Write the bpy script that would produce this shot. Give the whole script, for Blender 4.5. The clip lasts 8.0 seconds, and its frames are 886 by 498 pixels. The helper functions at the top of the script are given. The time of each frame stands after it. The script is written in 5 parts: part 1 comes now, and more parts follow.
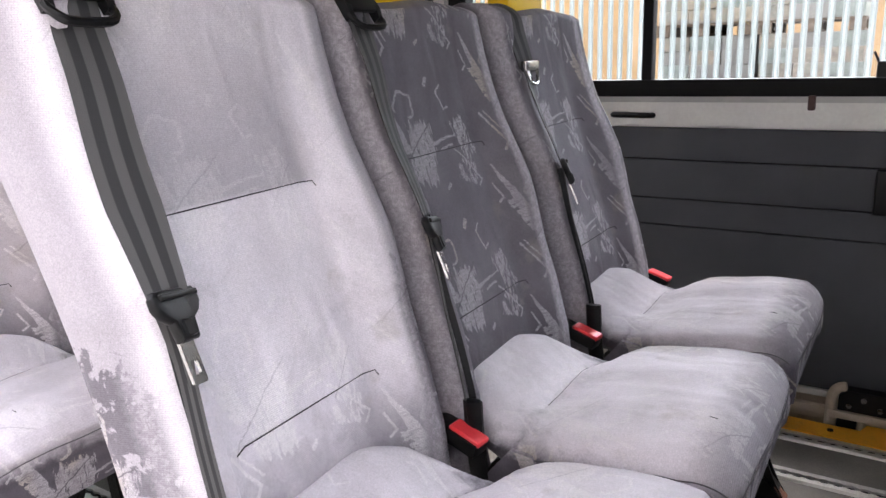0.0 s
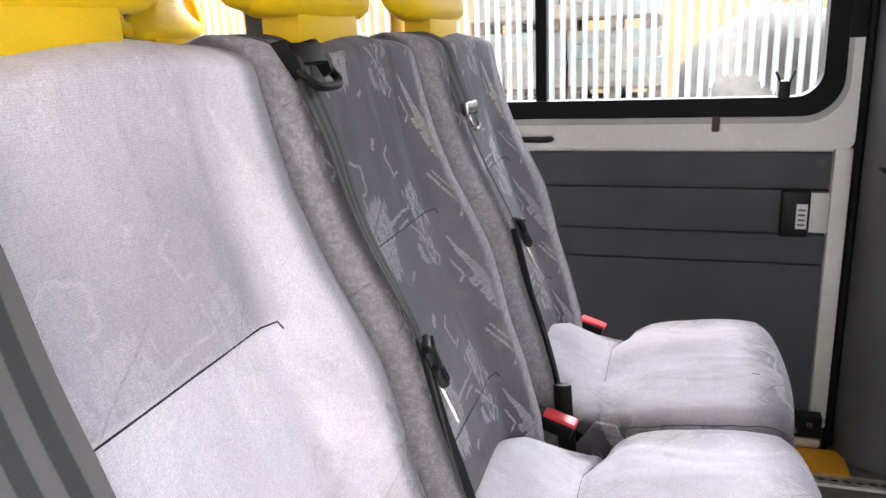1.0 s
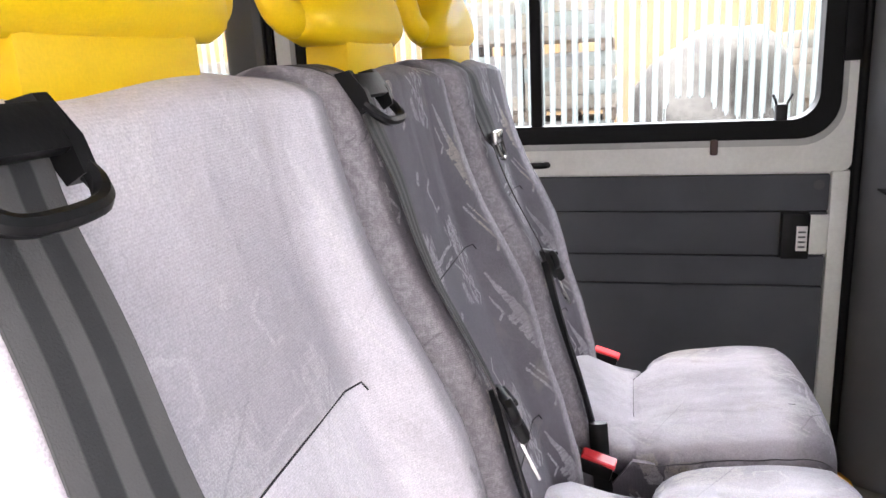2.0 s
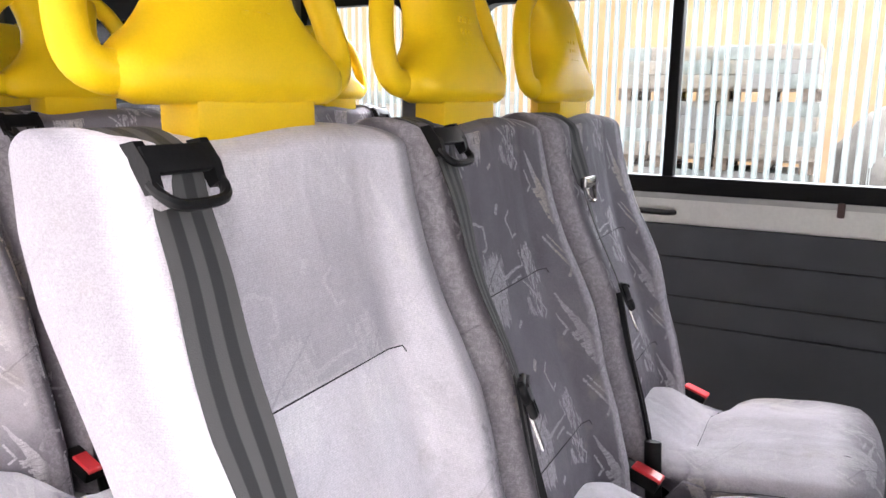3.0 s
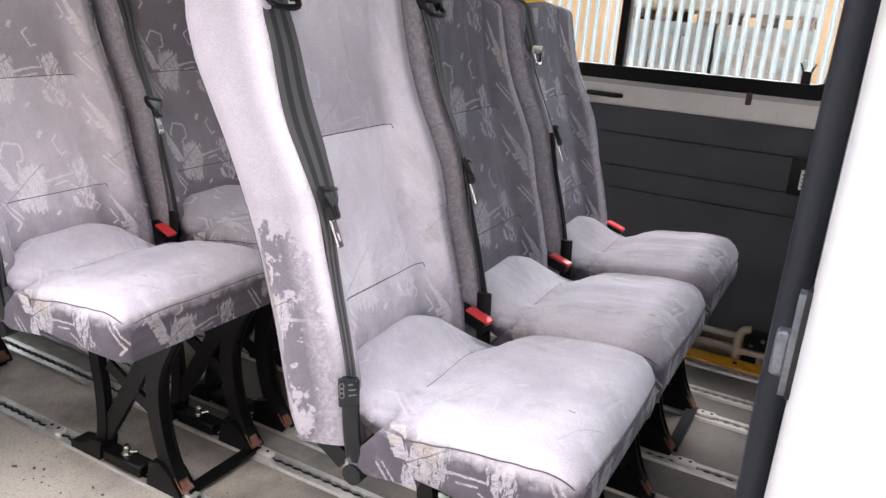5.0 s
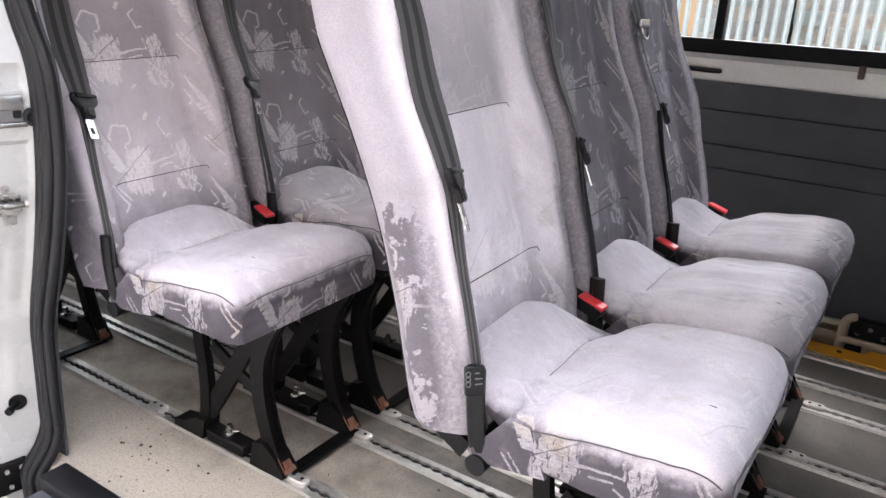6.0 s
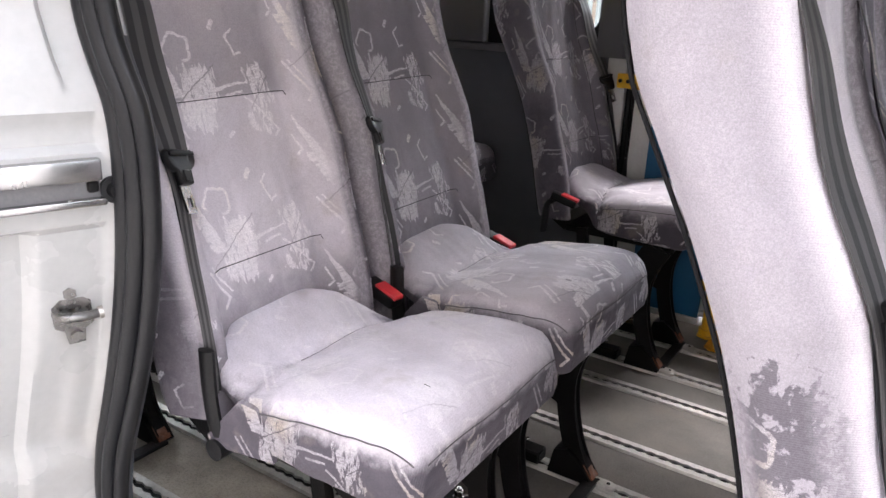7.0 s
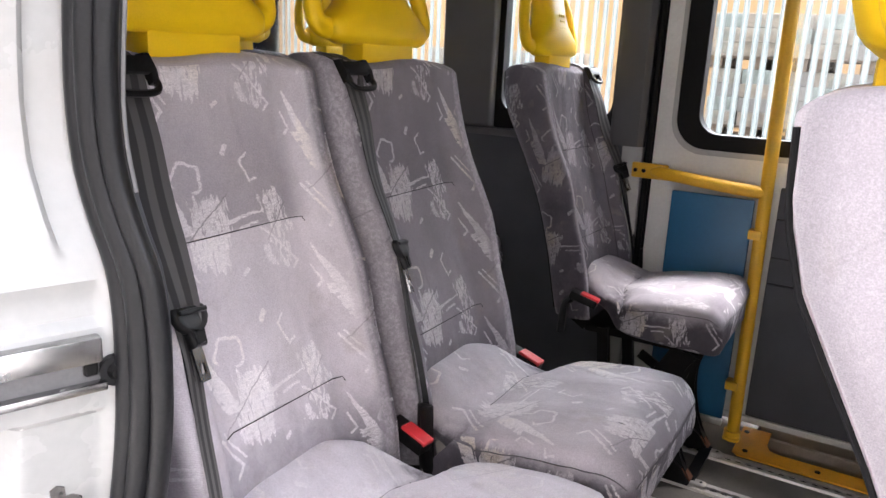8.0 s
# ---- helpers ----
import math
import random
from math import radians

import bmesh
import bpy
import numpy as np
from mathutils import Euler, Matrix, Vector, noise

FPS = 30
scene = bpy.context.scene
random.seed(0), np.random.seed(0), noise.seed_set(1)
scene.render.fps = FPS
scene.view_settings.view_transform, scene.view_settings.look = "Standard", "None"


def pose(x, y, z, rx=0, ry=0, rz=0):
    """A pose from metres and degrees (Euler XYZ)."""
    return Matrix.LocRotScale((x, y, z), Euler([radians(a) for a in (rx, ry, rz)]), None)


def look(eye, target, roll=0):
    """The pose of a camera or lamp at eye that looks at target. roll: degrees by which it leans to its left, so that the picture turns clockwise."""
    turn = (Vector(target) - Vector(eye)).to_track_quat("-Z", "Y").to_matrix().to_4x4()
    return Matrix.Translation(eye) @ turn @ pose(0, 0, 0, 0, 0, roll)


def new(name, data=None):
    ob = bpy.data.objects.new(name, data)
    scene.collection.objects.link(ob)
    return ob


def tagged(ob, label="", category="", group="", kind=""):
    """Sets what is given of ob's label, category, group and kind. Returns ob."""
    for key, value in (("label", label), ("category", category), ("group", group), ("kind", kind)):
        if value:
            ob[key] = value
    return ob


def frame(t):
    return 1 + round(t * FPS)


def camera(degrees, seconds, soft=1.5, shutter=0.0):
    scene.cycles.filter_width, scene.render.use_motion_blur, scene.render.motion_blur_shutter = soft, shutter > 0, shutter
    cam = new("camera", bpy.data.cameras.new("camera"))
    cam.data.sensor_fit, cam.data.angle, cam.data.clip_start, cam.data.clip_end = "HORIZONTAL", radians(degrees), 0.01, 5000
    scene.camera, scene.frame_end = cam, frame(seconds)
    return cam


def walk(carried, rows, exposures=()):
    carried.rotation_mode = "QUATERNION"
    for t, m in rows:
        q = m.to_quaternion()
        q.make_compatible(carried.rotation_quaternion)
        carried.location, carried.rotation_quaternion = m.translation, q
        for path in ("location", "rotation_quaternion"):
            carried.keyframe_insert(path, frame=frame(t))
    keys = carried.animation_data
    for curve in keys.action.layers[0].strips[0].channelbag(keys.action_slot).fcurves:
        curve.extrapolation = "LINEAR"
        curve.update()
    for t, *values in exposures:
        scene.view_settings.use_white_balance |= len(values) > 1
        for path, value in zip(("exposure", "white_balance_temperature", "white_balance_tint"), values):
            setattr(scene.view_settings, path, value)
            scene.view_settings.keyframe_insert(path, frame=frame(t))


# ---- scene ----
cam = camera(61.3, 8.0)
PATH = [
    (0, (0.703, 0.891, 0.893), (-0.342, 2.52, 0.389), -2.0),
    (0.5, (0.496, 0.972, 0.932), (-0.239, 2.755, 0.4), -2.7),
    (1, (0.419, 1.045, 0.964), (-0.179, 2.875, 0.423), -2.6),
    (1.5, (0.365, 1.067, 0.965), (-0.129, 2.934, 0.448), -3.1),
    (2, (0.305, 1.069, 0.973), (-0.173, 2.948, 0.484), -3.0),
    (2.2, (0.301, 1.054, 0.976), (-0.258, 2.915, 0.502), -2.4),
    (3.3, (0.571, 0.825, 1.001), (-0.408, 2.531, 0.637), 1.2),
    (3.5, (0.6, 0.741, 1.001), (-0.375, 2.452, 0.65), 1.6),
    (4, (0.685, 0.595, 0.992), (-0.237, 2.329, 0.612), 2.9),
    (4.5, (0.751, 0.543, 0.953), (-0.134, 2.262, 0.441), 4.1),
    (4.7, (0.773, 0.531, 0.941), (-0.109, 2.236, 0.382), 4.2),
    (5.8, (0.76, 0.501, 0.938), (-0.233, 2.101, 0.264), 3.4),
    (6, (0.677, 0.502, 0.928), (-0.339, 2.088, 0.257), 3.0),
    (6.5, (0.413, 0.533, 0.937), (-0.617, 2.111, 0.266), 2.5),
    (7, (0.196, 0.673, 0.906), (-0.821, 2.273, 0.268), 2.6),
    (7.5, (0.072, 0.744, 0.928), (-0.931, 2.377, 0.354), 2.4),
    (8, (0.036, 0.758, 0.981), (-0.956, 2.42, 0.48), 2.7),
]
# the clip's own exposure: seconds, stops, kelvin, tint
EXPOSURES = [(0, 4.35, 6250, 16), (0.8, 4.80, 6250, 16), (2.2, 4.86, 6250, 16), (3.5, 4.46, 6250, 16), (4.5, 4.31, 6250, 16), (6.5, 4.26, 6250, 16), (7, 4.26, 6250, 16), (8, 4.50, 6250, 16)]
walk(cam, [(t, look(eye, target, roll)) for t, eye, target, roll in PATH], EXPOSURES)

# ---- light ----
world = bpy.data.worlds.new("overcast_sky")
scene.world = world
world.use_nodes = True
wn = world.node_tree.nodes
wl = world.node_tree.links
sky = wn.new("ShaderNodeTexSky")
sky.sky_type = "NISHITA"
sky.sun_disc = False
sky.sun_elevation = radians(62)
sky.sun_rotation = radians(-16)
sky.dust_density = 4.0
sky.air_density = 1.0
wn["Background"].inputs[1].default_value = 0.15
# thin cloud: the sky keeps its bright and dark sides but little of its blue
cloud = wn.new("ShaderNodeHueSaturation")
cloud.inputs["Saturation"].default_value = 0.22
wl.new(sky.outputs[0], cloud.inputs["Color"])
wl.new(cloud.outputs[0], wn["Background"].inputs[0])

sun_data = bpy.data.lights.new("sun", "SUN")
sun_data.energy = 0.36
sun_data.angle = radians(22)
sun_data.color = (1.0, 0.97, 0.94)
sun = new("sun", sun_data)
sun.matrix_world = look((0, 0, 0), (-0.15, -0.52, -1.02))

# ---- materials ----


def mat(name, col=(0.5, 0.5, 0.5), rough=0.6, metal=0.0, vary=0.12, scale=18.0, bump=0.15, fine=240.0, spec=0.5, dirt=None, dirt_amount=0.0):
    """A surface with two scales of variation in colour, and fine relief."""
    m = bpy.data.materials.new(name)
    m.use_nodes = True
    nd, ln = m.node_tree.nodes, m.node_tree.links
    p = nd["Principled BSDF"]
    tc = nd.new("ShaderNodeTexCoord")
    n1 = nd.new("ShaderNodeTexNoise")
    n1.inputs["Scale"].default_value, n1.inputs["Detail"].default_value = scale, 6
    n2 = nd.new("ShaderNodeTexNoise")
    n2.inputs["Scale"].default_value, n2.inputs["Detail"].default_value = fine, 3
    ln.new(tc.outputs["Object"], n1.inputs["Vector"])
    ln.new(tc.outputs["Object"], n2.inputs["Vector"])
    mr = nd.new("ShaderNodeMapRange")
    mr.inputs[1].default_value, mr.inputs[2].default_value = 0.25, 0.75
    mr.inputs[3].default_value, mr.inputs[4].default_value = 1 - vary, 1 + vary
    ln.new(n1.outputs["Fac"], mr.inputs[0])
    mr2 = nd.new("ShaderNodeMapRange")
    mr2.inputs[1].default_value, mr2.inputs[2].default_value = 0.3, 0.7
    mr2.inputs[3].default_value, mr2.inputs[4].default_value = 1 - vary * 0.6, 1 + vary * 0.6
    ln.new(n2.outputs["Fac"], mr2.inputs[0])
    mu = nd.new("ShaderNodeMath")
    mu.operation = "MULTIPLY"
    ln.new(mr.outputs[0], mu.inputs[0])
    ln.new(mr2.outputs[0], mu.inputs[1])
    vm = nd.new("ShaderNodeVectorMath")
    vm.operation = "SCALE"
    vm.inputs[0].default_value = col
    ln.new(mu.outputs[0], vm.inputs["Scale"])
    out = vm.outputs[0]
    if dirt:
        n3 = nd.new("ShaderNodeTexNoise")
        n3.inputs["Scale"].default_value, n3.inputs["Detail"].default_value, n3.inputs["Roughness"].default_value = scale * 0.45, 9, 0.7
        ln.new(tc.outputs["Object"], n3.inputs["Vector"])
        mr3 = nd.new("ShaderNodeMapRange")
        mr3.inputs[1].default_value, mr3.inputs[2].default_value = 0.5, 0.72
        mr3.inputs[3].default_value, mr3.inputs[4].default_value = 0.0, dirt_amount
        ln.new(n3.outputs["Fac"], mr3.inputs[0])
        mx = nd.new("ShaderNodeMix")
        mx.data_type = "RGBA"
        ln.new(mr3.outputs[0], mx.inputs[0])
        ln.new(out, mx.inputs[6])
        mx.inputs[7].default_value = (*dirt, 1)
        out = mx.outputs[2]
    ln.new(out, p.inputs["Base Color"])
    p.inputs["Metallic"].default_value = metal
    p.inputs["Specular IOR Level"].default_value = spec
    rr = nd.new("ShaderNodeMapRange")
    rr.inputs[3].default_value, rr.inputs[4].default_value = max(rough - 0.1, 0.03), min(rough + 0.1, 1)
    ln.new(n1.outputs["Fac"], rr.inputs[0])
    ln.new(rr.outputs[0], p.inputs["Roughness"])
    bp = nd.new("ShaderNodeBump")
    bp.inputs["Strength"].default_value, bp.inputs["Distance"].default_value = bump, 0.002
    ln.new(n2.outputs["Fac"], bp.inputs["Height"])
    ln.new(bp.outputs[0], p.inputs["Normal"])
    return m


def fabric(name, worn=0.5, kind="back", keep=1.0, ink_tone=0.36, rim=1.0, side=0.42):
    """Grey moquette with a paler printed scribble, paled by wear and by painted-in light."""
    m = bpy.data.materials.new(name)
    m.use_nodes = True
    nd, ln = m.node_tree.nodes, m.node_tree.links
    p = nd["Principled BSDF"]
    tc = nd.new("ShaderNodeTexCoord")
    uvn = nd.new("ShaderNodeUVMap")
    uvn.uv_map = "print"

    def plug(q, i, v):
        if isinstance(v, (int, float)):
            q.inputs[i].default_value = v
        elif isinstance(v, tuple):
            q.inputs[i].default_value = v
        else:
            ln.new(v, q.inputs[i])

    def math_(op, *args, clamp=False):
        q = nd.new("ShaderNodeMath")
        q.operation, q.use_clamp = op, clamp
        for i, v in enumerate(args):
            plug(q, i, v)
        return q.outputs[0]

    def vec_(op, *args, scale=None):
        q = nd.new("ShaderNodeVectorMath")
        q.operation = op
        for i, v in enumerate(args):
            plug(q, i, v)
        if scale is not None:
            plug(q, 3, scale)
        return q.outputs["Value"] if op in ("DOT_PRODUCT", "LENGTH") else q.outputs[0]

    def ramp(v, lo, hi, a=0.0, b=1.0):
        q = nd.new("ShaderNodeMapRange")
        q.interpolation_type = "SMOOTHSTEP"
        q.inputs[1].default_value, q.inputs[2].default_value = lo, hi
        q.inputs[3].default_value, q.inputs[4].default_value = a, b
        ln.new(v, q.inputs[0])
        return q.outputs[0]

    def noise_(vec, scale, detail=2.0, rough=0.5, dist=0.0):
        q = nd.new("ShaderNodeTexNoise")
        q.inputs["Scale"].default_value, q.inputs["Detail"].default_value = scale, detail
        q.inputs["Roughness"].default_value, q.inputs["Distortion"].default_value = rough, dist
        ln.new(vec, q.inputs["Vector"])
        return q.outputs["Fac"], q.outputs["Color"]

    def mix_(f, a, b):
        q = nd.new("ShaderNodeMix")
        q.data_type = "RGBA"
        plug(q, 0, f)
        plug(q, 6, a)
        plug(q, 7, b)
        return q.outputs[2]

    obj = tc.outputs["Object"]
    # the print: one hand-drawn motif, repeated with a half drop
    wob = vec_("SCALE", vec_("SUBTRACT", noise_(obj, 30.0, 3.0)[1], (0.5, 0.5, 0.5)), scale=0.0065)
    fine = vec_("SCALE", vec_("SUBTRACT", noise_(obj, 170.0, 3.0, 0.7)[1], (0.5, 0.5, 0.5)), scale=0.0055)
    uv = vec_("ADD", uvn.outputs[0], vec_("ADD", wob, fine))
    sep = nd.new("ShaderNodeSeparateXYZ")
    ln.new(uv, sep.inputs[0])
    CW, CH = 0.235, 0.203
    u = math_("DIVIDE", math_("ADD", sep.outputs[0], 0.011 + CW * 4.5), CW)
    drop = math_("MULTIPLY", math_("FLOOR", u), 0.27)
    v = math_("SUBTRACT", math_("DIVIDE", math_("ADD", sep.outputs[1], CH * 4.5 - 0.78), CH), math_("SUBTRACT", drop, 1.08))
    pc = nd.new("ShaderNodeCombineXYZ")
    ln.new(math_("MULTIPLY", math_("SUBTRACT", math_("FRACT", u), 0.5), CW), pc.inputs[0])
    ln.new(math_("MULTIPLY", math_("SUBTRACT", math_("FRACT", v), 0.5), CH), pc.inputs[1])
    pt = pc.outputs[0]

    def seg(ax, ay, bx, by, w, w2=None, soft=0.0012):
        ba = Vector((bx - ax, by - ay, 0))
        pa = vec_("SUBTRACT", pt, (ax, ay, 0.0))
        h = math_("MULTIPLY", vec_("DOT_PRODUCT", pa, tuple(ba)), 1.0 / ba.length_squared, clamp=True)
        d = vec_("LENGTH", vec_("SUBTRACT", pa, vec_("SCALE", tuple(ba), scale=h)))
        if w2 is not None:
            d = math_("SUBTRACT", d, math_("MULTIPLY", h, w2 - w))
        return ramp(d, w, w + soft, 1.0, 0.0)

    def top(*vs):
        out = vs[0]
        for q in vs[1:]:
            out = math_("MAXIMUM", out, q)
        return out

    mp = nd.new("ShaderNodeMapping")
    mp.inputs["Location"].default_value = (0.046, -0.046, 0)
    ln.new(pt, mp.inputs["Vector"])
    el = vec_("MULTIPLY", mp.outputs[0], (47.0, 52.0, 0.0))
    # an uneven, almost six-sided loop, open at its lower side
    se = nd.new("ShaderNodeSeparateXYZ")
    ln.new(el, se.inputs[0])
    ang = math_("ARCTAN2", se.outputs[1], se.outputs[0])
    rad = math_("MULTIPLY", vec_("LENGTH", el), math_("ADD", 1.0, math_("MULTIPLY", math_("COSINE", math_("MULTIPLY", ang, 5.0)), 0.085)))
    ring = math_("ABSOLUTE", math_("SUBTRACT", rad, 1.0))
    ring = math_("MULTIPLY", ramp(ring, 0.075, 0.14, 1.0, 0.0), ramp(vec_("DOT_PRODUCT", el, (0.40, 0.92, 0.0)), -0.74, -0.60))

    def brushed(cx, cy, tilt, hx, hy, along, across, slant, gain, cut):
        rot = nd.new("ShaderNodeMapping")
        rot.vector_type = "TEXTURE"
        rot.inputs["Location"].default_value = (cx, cy, 0)
        rot.inputs["Rotation"].default_value = (0, 0, radians(tilt))
        ln.new(pt, rot.inputs["Vector"])
        sb = nd.new("ShaderNodeSeparateXYZ")
        ln.new(vec_("ABSOLUTE", rot.outputs[0]), sb.inputs[0])
        inside = math_("MULTIPLY", ramp(sb.outputs[0], hx * 0.55, hx, 1.0, 0.0), ramp(sb.outputs[1], hy * 0.55, hy, 1.0, 0.0))
        st = nd.new("ShaderNodeMapping")
        st.inputs["Rotation"].default_value = (0, 0, radians(slant))
        st.inputs["Scale"].default_value = (along, across, 1)
        ln.new(pt, st.inputs["Vector"])
        return ramp(math_("ADD", noise_(st.outputs[0], 1.0, 5.0, 0.66)[0], math_("MULTIPLY", inside, gain)), cut, cut + 0.05)

    # a ragged mass under the loop, upright bristle strokes beside it, and a second, narrower stroke
    mass = brushed(-0.074, 0.012, -62, 0.046, 0.016, 70, 150, -30, 0.40, 0.82)
    comb = brushed(-0.026, -0.020, -12, 0.040, 0.060, 170, 30, 12, 0.38, 0.78)
    second = brushed(0.084, -0.010, 20, 0.026, 0.046, 170, 40, -20, 0.36, 0.80)
    patch = brushed(0.072, -0.058, -20, 0.034, 0.024, 170, 50, 26, 0.34, 0.82)
    bk = nd.new("ShaderNodeMapping")
    bk.inputs["Rotation"].default_value = (0, 0, radians(40))
    bk.inputs["Scale"].default_value = (60, 420, 1)
    ln.new(pt, bk.inputs["Vector"])
    bristle = ramp(noise_(bk.outputs[0], 1.0, 3.0, 0.6)[0], 0.34, 0.52, 0.48, 1.0)
    motif = top(ring, mass, comb, second, patch,
                seg(-0.104, 0.090, -0.068, 0.008, 0.0006, 0.0085), seg(-0.072, 0.014, -0.050, -0.020, 0.0075, 0.0015),
                seg(-0.006, -0.012, 0.062, -0.004, 0.0022, 0.0005), seg(0.020, -0.020, 0.050, -0.016, 0.0010),
                seg(-0.096, -0.034, -0.064, -0.078, 0.0013), seg(-0.064, -0.078, -0.074, -0.090, 0.0016), seg(-0.088, -0.030, -0.058, -0.070, 0.0008),
                seg(-0.110, 0.062, -0.100, 0.040, 0.0010), seg(-0.100, 0.040, -0.108, 0.034, 0.0012),
                seg(0.040, 0.060, 0.052, 0.070, 0.0010), seg(0.040, 0.060, 0.050, 0.034, 0.0010), seg(0.050, 0.034, 0.062, 0.038, 0.0010),
                seg(0.062, -0.030, 0.104, -0.074, 0.0011), seg(0.104, -0.074, 0.094, -0.082, 0.0014), seg(0.052, -0.024, 0.062, -0.030, 0.0011),
                seg(0.016, 0.072, 0.022, 0.080, 0.0030), seg(0.010, -0.074, 0.016, -0.070, 0.0022))
    # dark pen lines slash through the strokes and leave a gap in them
    thin = top(seg(-0.086, -0.040, 0.010, 0.022, 0.0004, None, 0.0008), seg(0.060, -0.040, 0.104, 0.002, 0.0003, None, 0.0007))
    motif = math_("MULTIPLY", motif, math_("SUBTRACT", 1.0, math_("MULTIPLY", thin, 0.8)))
    # the print is uneven: brushed, strong in places, nearly gone in others
    motif = math_("MULTIPLY", motif, bristle)
    if kind == "back":
        crest = nd.new("ShaderNodeSeparateXYZ")
        ln.new(obj, crest.inputs[0])
        motif = math_("MULTIPLY", motif, ramp(math_("ABSOLUTE", math_("SUBTRACT", math_("ABSOLUTE", crest.outputs[1]), 0.168)), 0.008, 0.022, 0.12, 1.0))
    motif = math_("MULTIPLY", motif, ramp(noise_(obj, 13.0, 3.0, 0.6)[0], 0.32, 0.56, 0.70, 1.0))
    # nap worn by use, with light and shade painted into the same masks
    broad = noise_(obj, 7.0, 5.0, 0.62)[0]
    ragged = noise_(obj, 30.0, 6.0, 0.68, 0.4)[0]
    so = nd.new("ShaderNodeSeparateXYZ")
    ln.new(obj, so.inputs[0])
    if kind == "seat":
        # pale top by height: wear, plus the light from above put in the colour
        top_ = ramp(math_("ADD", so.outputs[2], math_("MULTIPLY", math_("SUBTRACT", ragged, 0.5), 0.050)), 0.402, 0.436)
        # shade painted in: darker towards the front edge and the far side
        edge_shade = math_("MULTIPLY", ramp(math_("ADD", so.outputs[0], math_("MULTIPLY", math_("SUBTRACT", ragged, 0.5), 0.05)), 0.50, 0.575, 1.0, rim), ramp(so.outputs[1], 0.10, 0.185, 1.0, rim))
        rub = math_("MULTIPLY", math_("MULTIPLY", top_, edge_shade), ramp(broad, 0.25, 0.65, 0.72, 1.0))
        worn_lit = rub
    else:
        edge = ramp(math_("ABSOLUTE", so.outputs[1]), 0.158, 0.176)
        # the sides are rubbed white above; lower down the pile is gone in ragged patches, down to the ribbed backing
        tatter = math_("ADD", math_("MULTIPLY", noise_(obj, 23.0, 6.0, 0.62, 0.5)[0], 0.62), math_("MULTIPLY", noise_(obj, 62.0, 5.0, 0.65, 0.6)[0], 0.38))
        lift = math_("ADD", ramp(so.outputs[2], 0.60, 0.745, 0.0, 0.42), ramp(so.outputs[2], 0.40, 0.48, 0.05, 0.0))
        hi = ramp(math_("ADD", tatter, lift), 0.550, 0.590, 0.20, 1.0)
        # the stitched-down panel is darker than the padding under it, most just above the seam
        panel = ramp(math_("ABSOLUTE", math_("SUBTRACT", so.outputs[1], 0.008)), 0.092, 0.130, 1.0, 0.0)
        above = math_("MULTIPLY", ramp(so.outputs[2], 0.755, 0.763), ramp(so.outputs[2], 0.79, 0.96, 0.44, 0.16))
        low = ramp(math_("ADD", so.outputs[2], math_("MULTIPLY", math_("SUBTRACT", ragged, 0.5), 0.08)), 0.43, 0.57, 0.30, 1.0)
        inner = math_("SUBTRACT", 1.0, edge)
        rub = math_("ADD", math_("MULTIPLY", edge, hi), math_("MULTIPLY", math_("MULTIPLY", inner, 0.72), ramp(so.outputs[2], 0.48, 0.66)))
        mid = math_("MULTIPLY", math_("MULTIPLY", low, ramp(broad, 0.3, 0.7, 0.86, 1.0)), math_("SUBTRACT", 1.0, math_("MULTIPLY", panel, above)))
        worn_lit = math_("ADD", math_("MULTIPLY", edge, math_("MULTIPLY", hi, side)), math_("MULTIPLY", inner, mid))
        # the crest of the side roll is scuffed pale in streaks
        off = math_("ABSOLUTE", math_("SUBTRACT", math_("ABSOLUTE", so.outputs[1]), 0.168))
        roll = math_("MULTIPLY", ramp(off, 0.004, 0.018, 1.0, 0.0), ramp(noise_(obj, 150.0, 5.0, 0.7, 0.5)[0], 0.40, 0.66, 0.26, 0.42))
        roll = math_("MULTIPLY", roll, ramp(so.outputs[1], -0.02, 0.02, min(1.0, side / 0.46), 1.0))
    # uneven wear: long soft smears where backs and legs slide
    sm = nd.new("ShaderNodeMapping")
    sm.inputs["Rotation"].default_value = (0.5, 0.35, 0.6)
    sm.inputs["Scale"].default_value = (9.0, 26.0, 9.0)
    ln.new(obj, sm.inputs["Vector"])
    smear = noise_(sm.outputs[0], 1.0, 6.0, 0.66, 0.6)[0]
    # worn scales wear and how lit the seat is, both put into colour
    worn_lit = math_("MULTIPLY", math_("MULTIPLY", worn_lit, worn), ramp(smear, 0.30, 0.62, 0.93, 1.02))
    if kind == "back":
        worn_lit = math_("MAXIMUM", worn_lit, roll)
        rub = math_("MAXIMUM", rub, math_("MULTIPLY", roll, 1.2, clamp=True))
    kept = math_("SUBTRACT", 1.0, math_("MULTIPLY", rub, 1.0 - keep))
    thread = noise_(obj, 900.0, 2.0)[0]
    # rubbing takes most of the print with it
    motif = math_("MULTIPLY", math_("MULTIPLY", motif, ramp(thread, 0.35, 0.62, 0.55, 1.0)), kept)
    thin = math_("MULTIPLY", thin, kept)
    ink = mix_(ramp(noise_(obj, 9.0, 3.0)[0], 0.54, 0.68), (ink_tone, ink_tone * 0.945, ink_tone, 1), (ink_tone * 1.05, ink_tone * 0.92, ink_tone * 0.77, 1))
    ink = mix_(worn_lit, ink, (0.86, 0.83, 0.82, 1))
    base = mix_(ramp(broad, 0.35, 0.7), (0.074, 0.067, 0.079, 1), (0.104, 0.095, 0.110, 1))
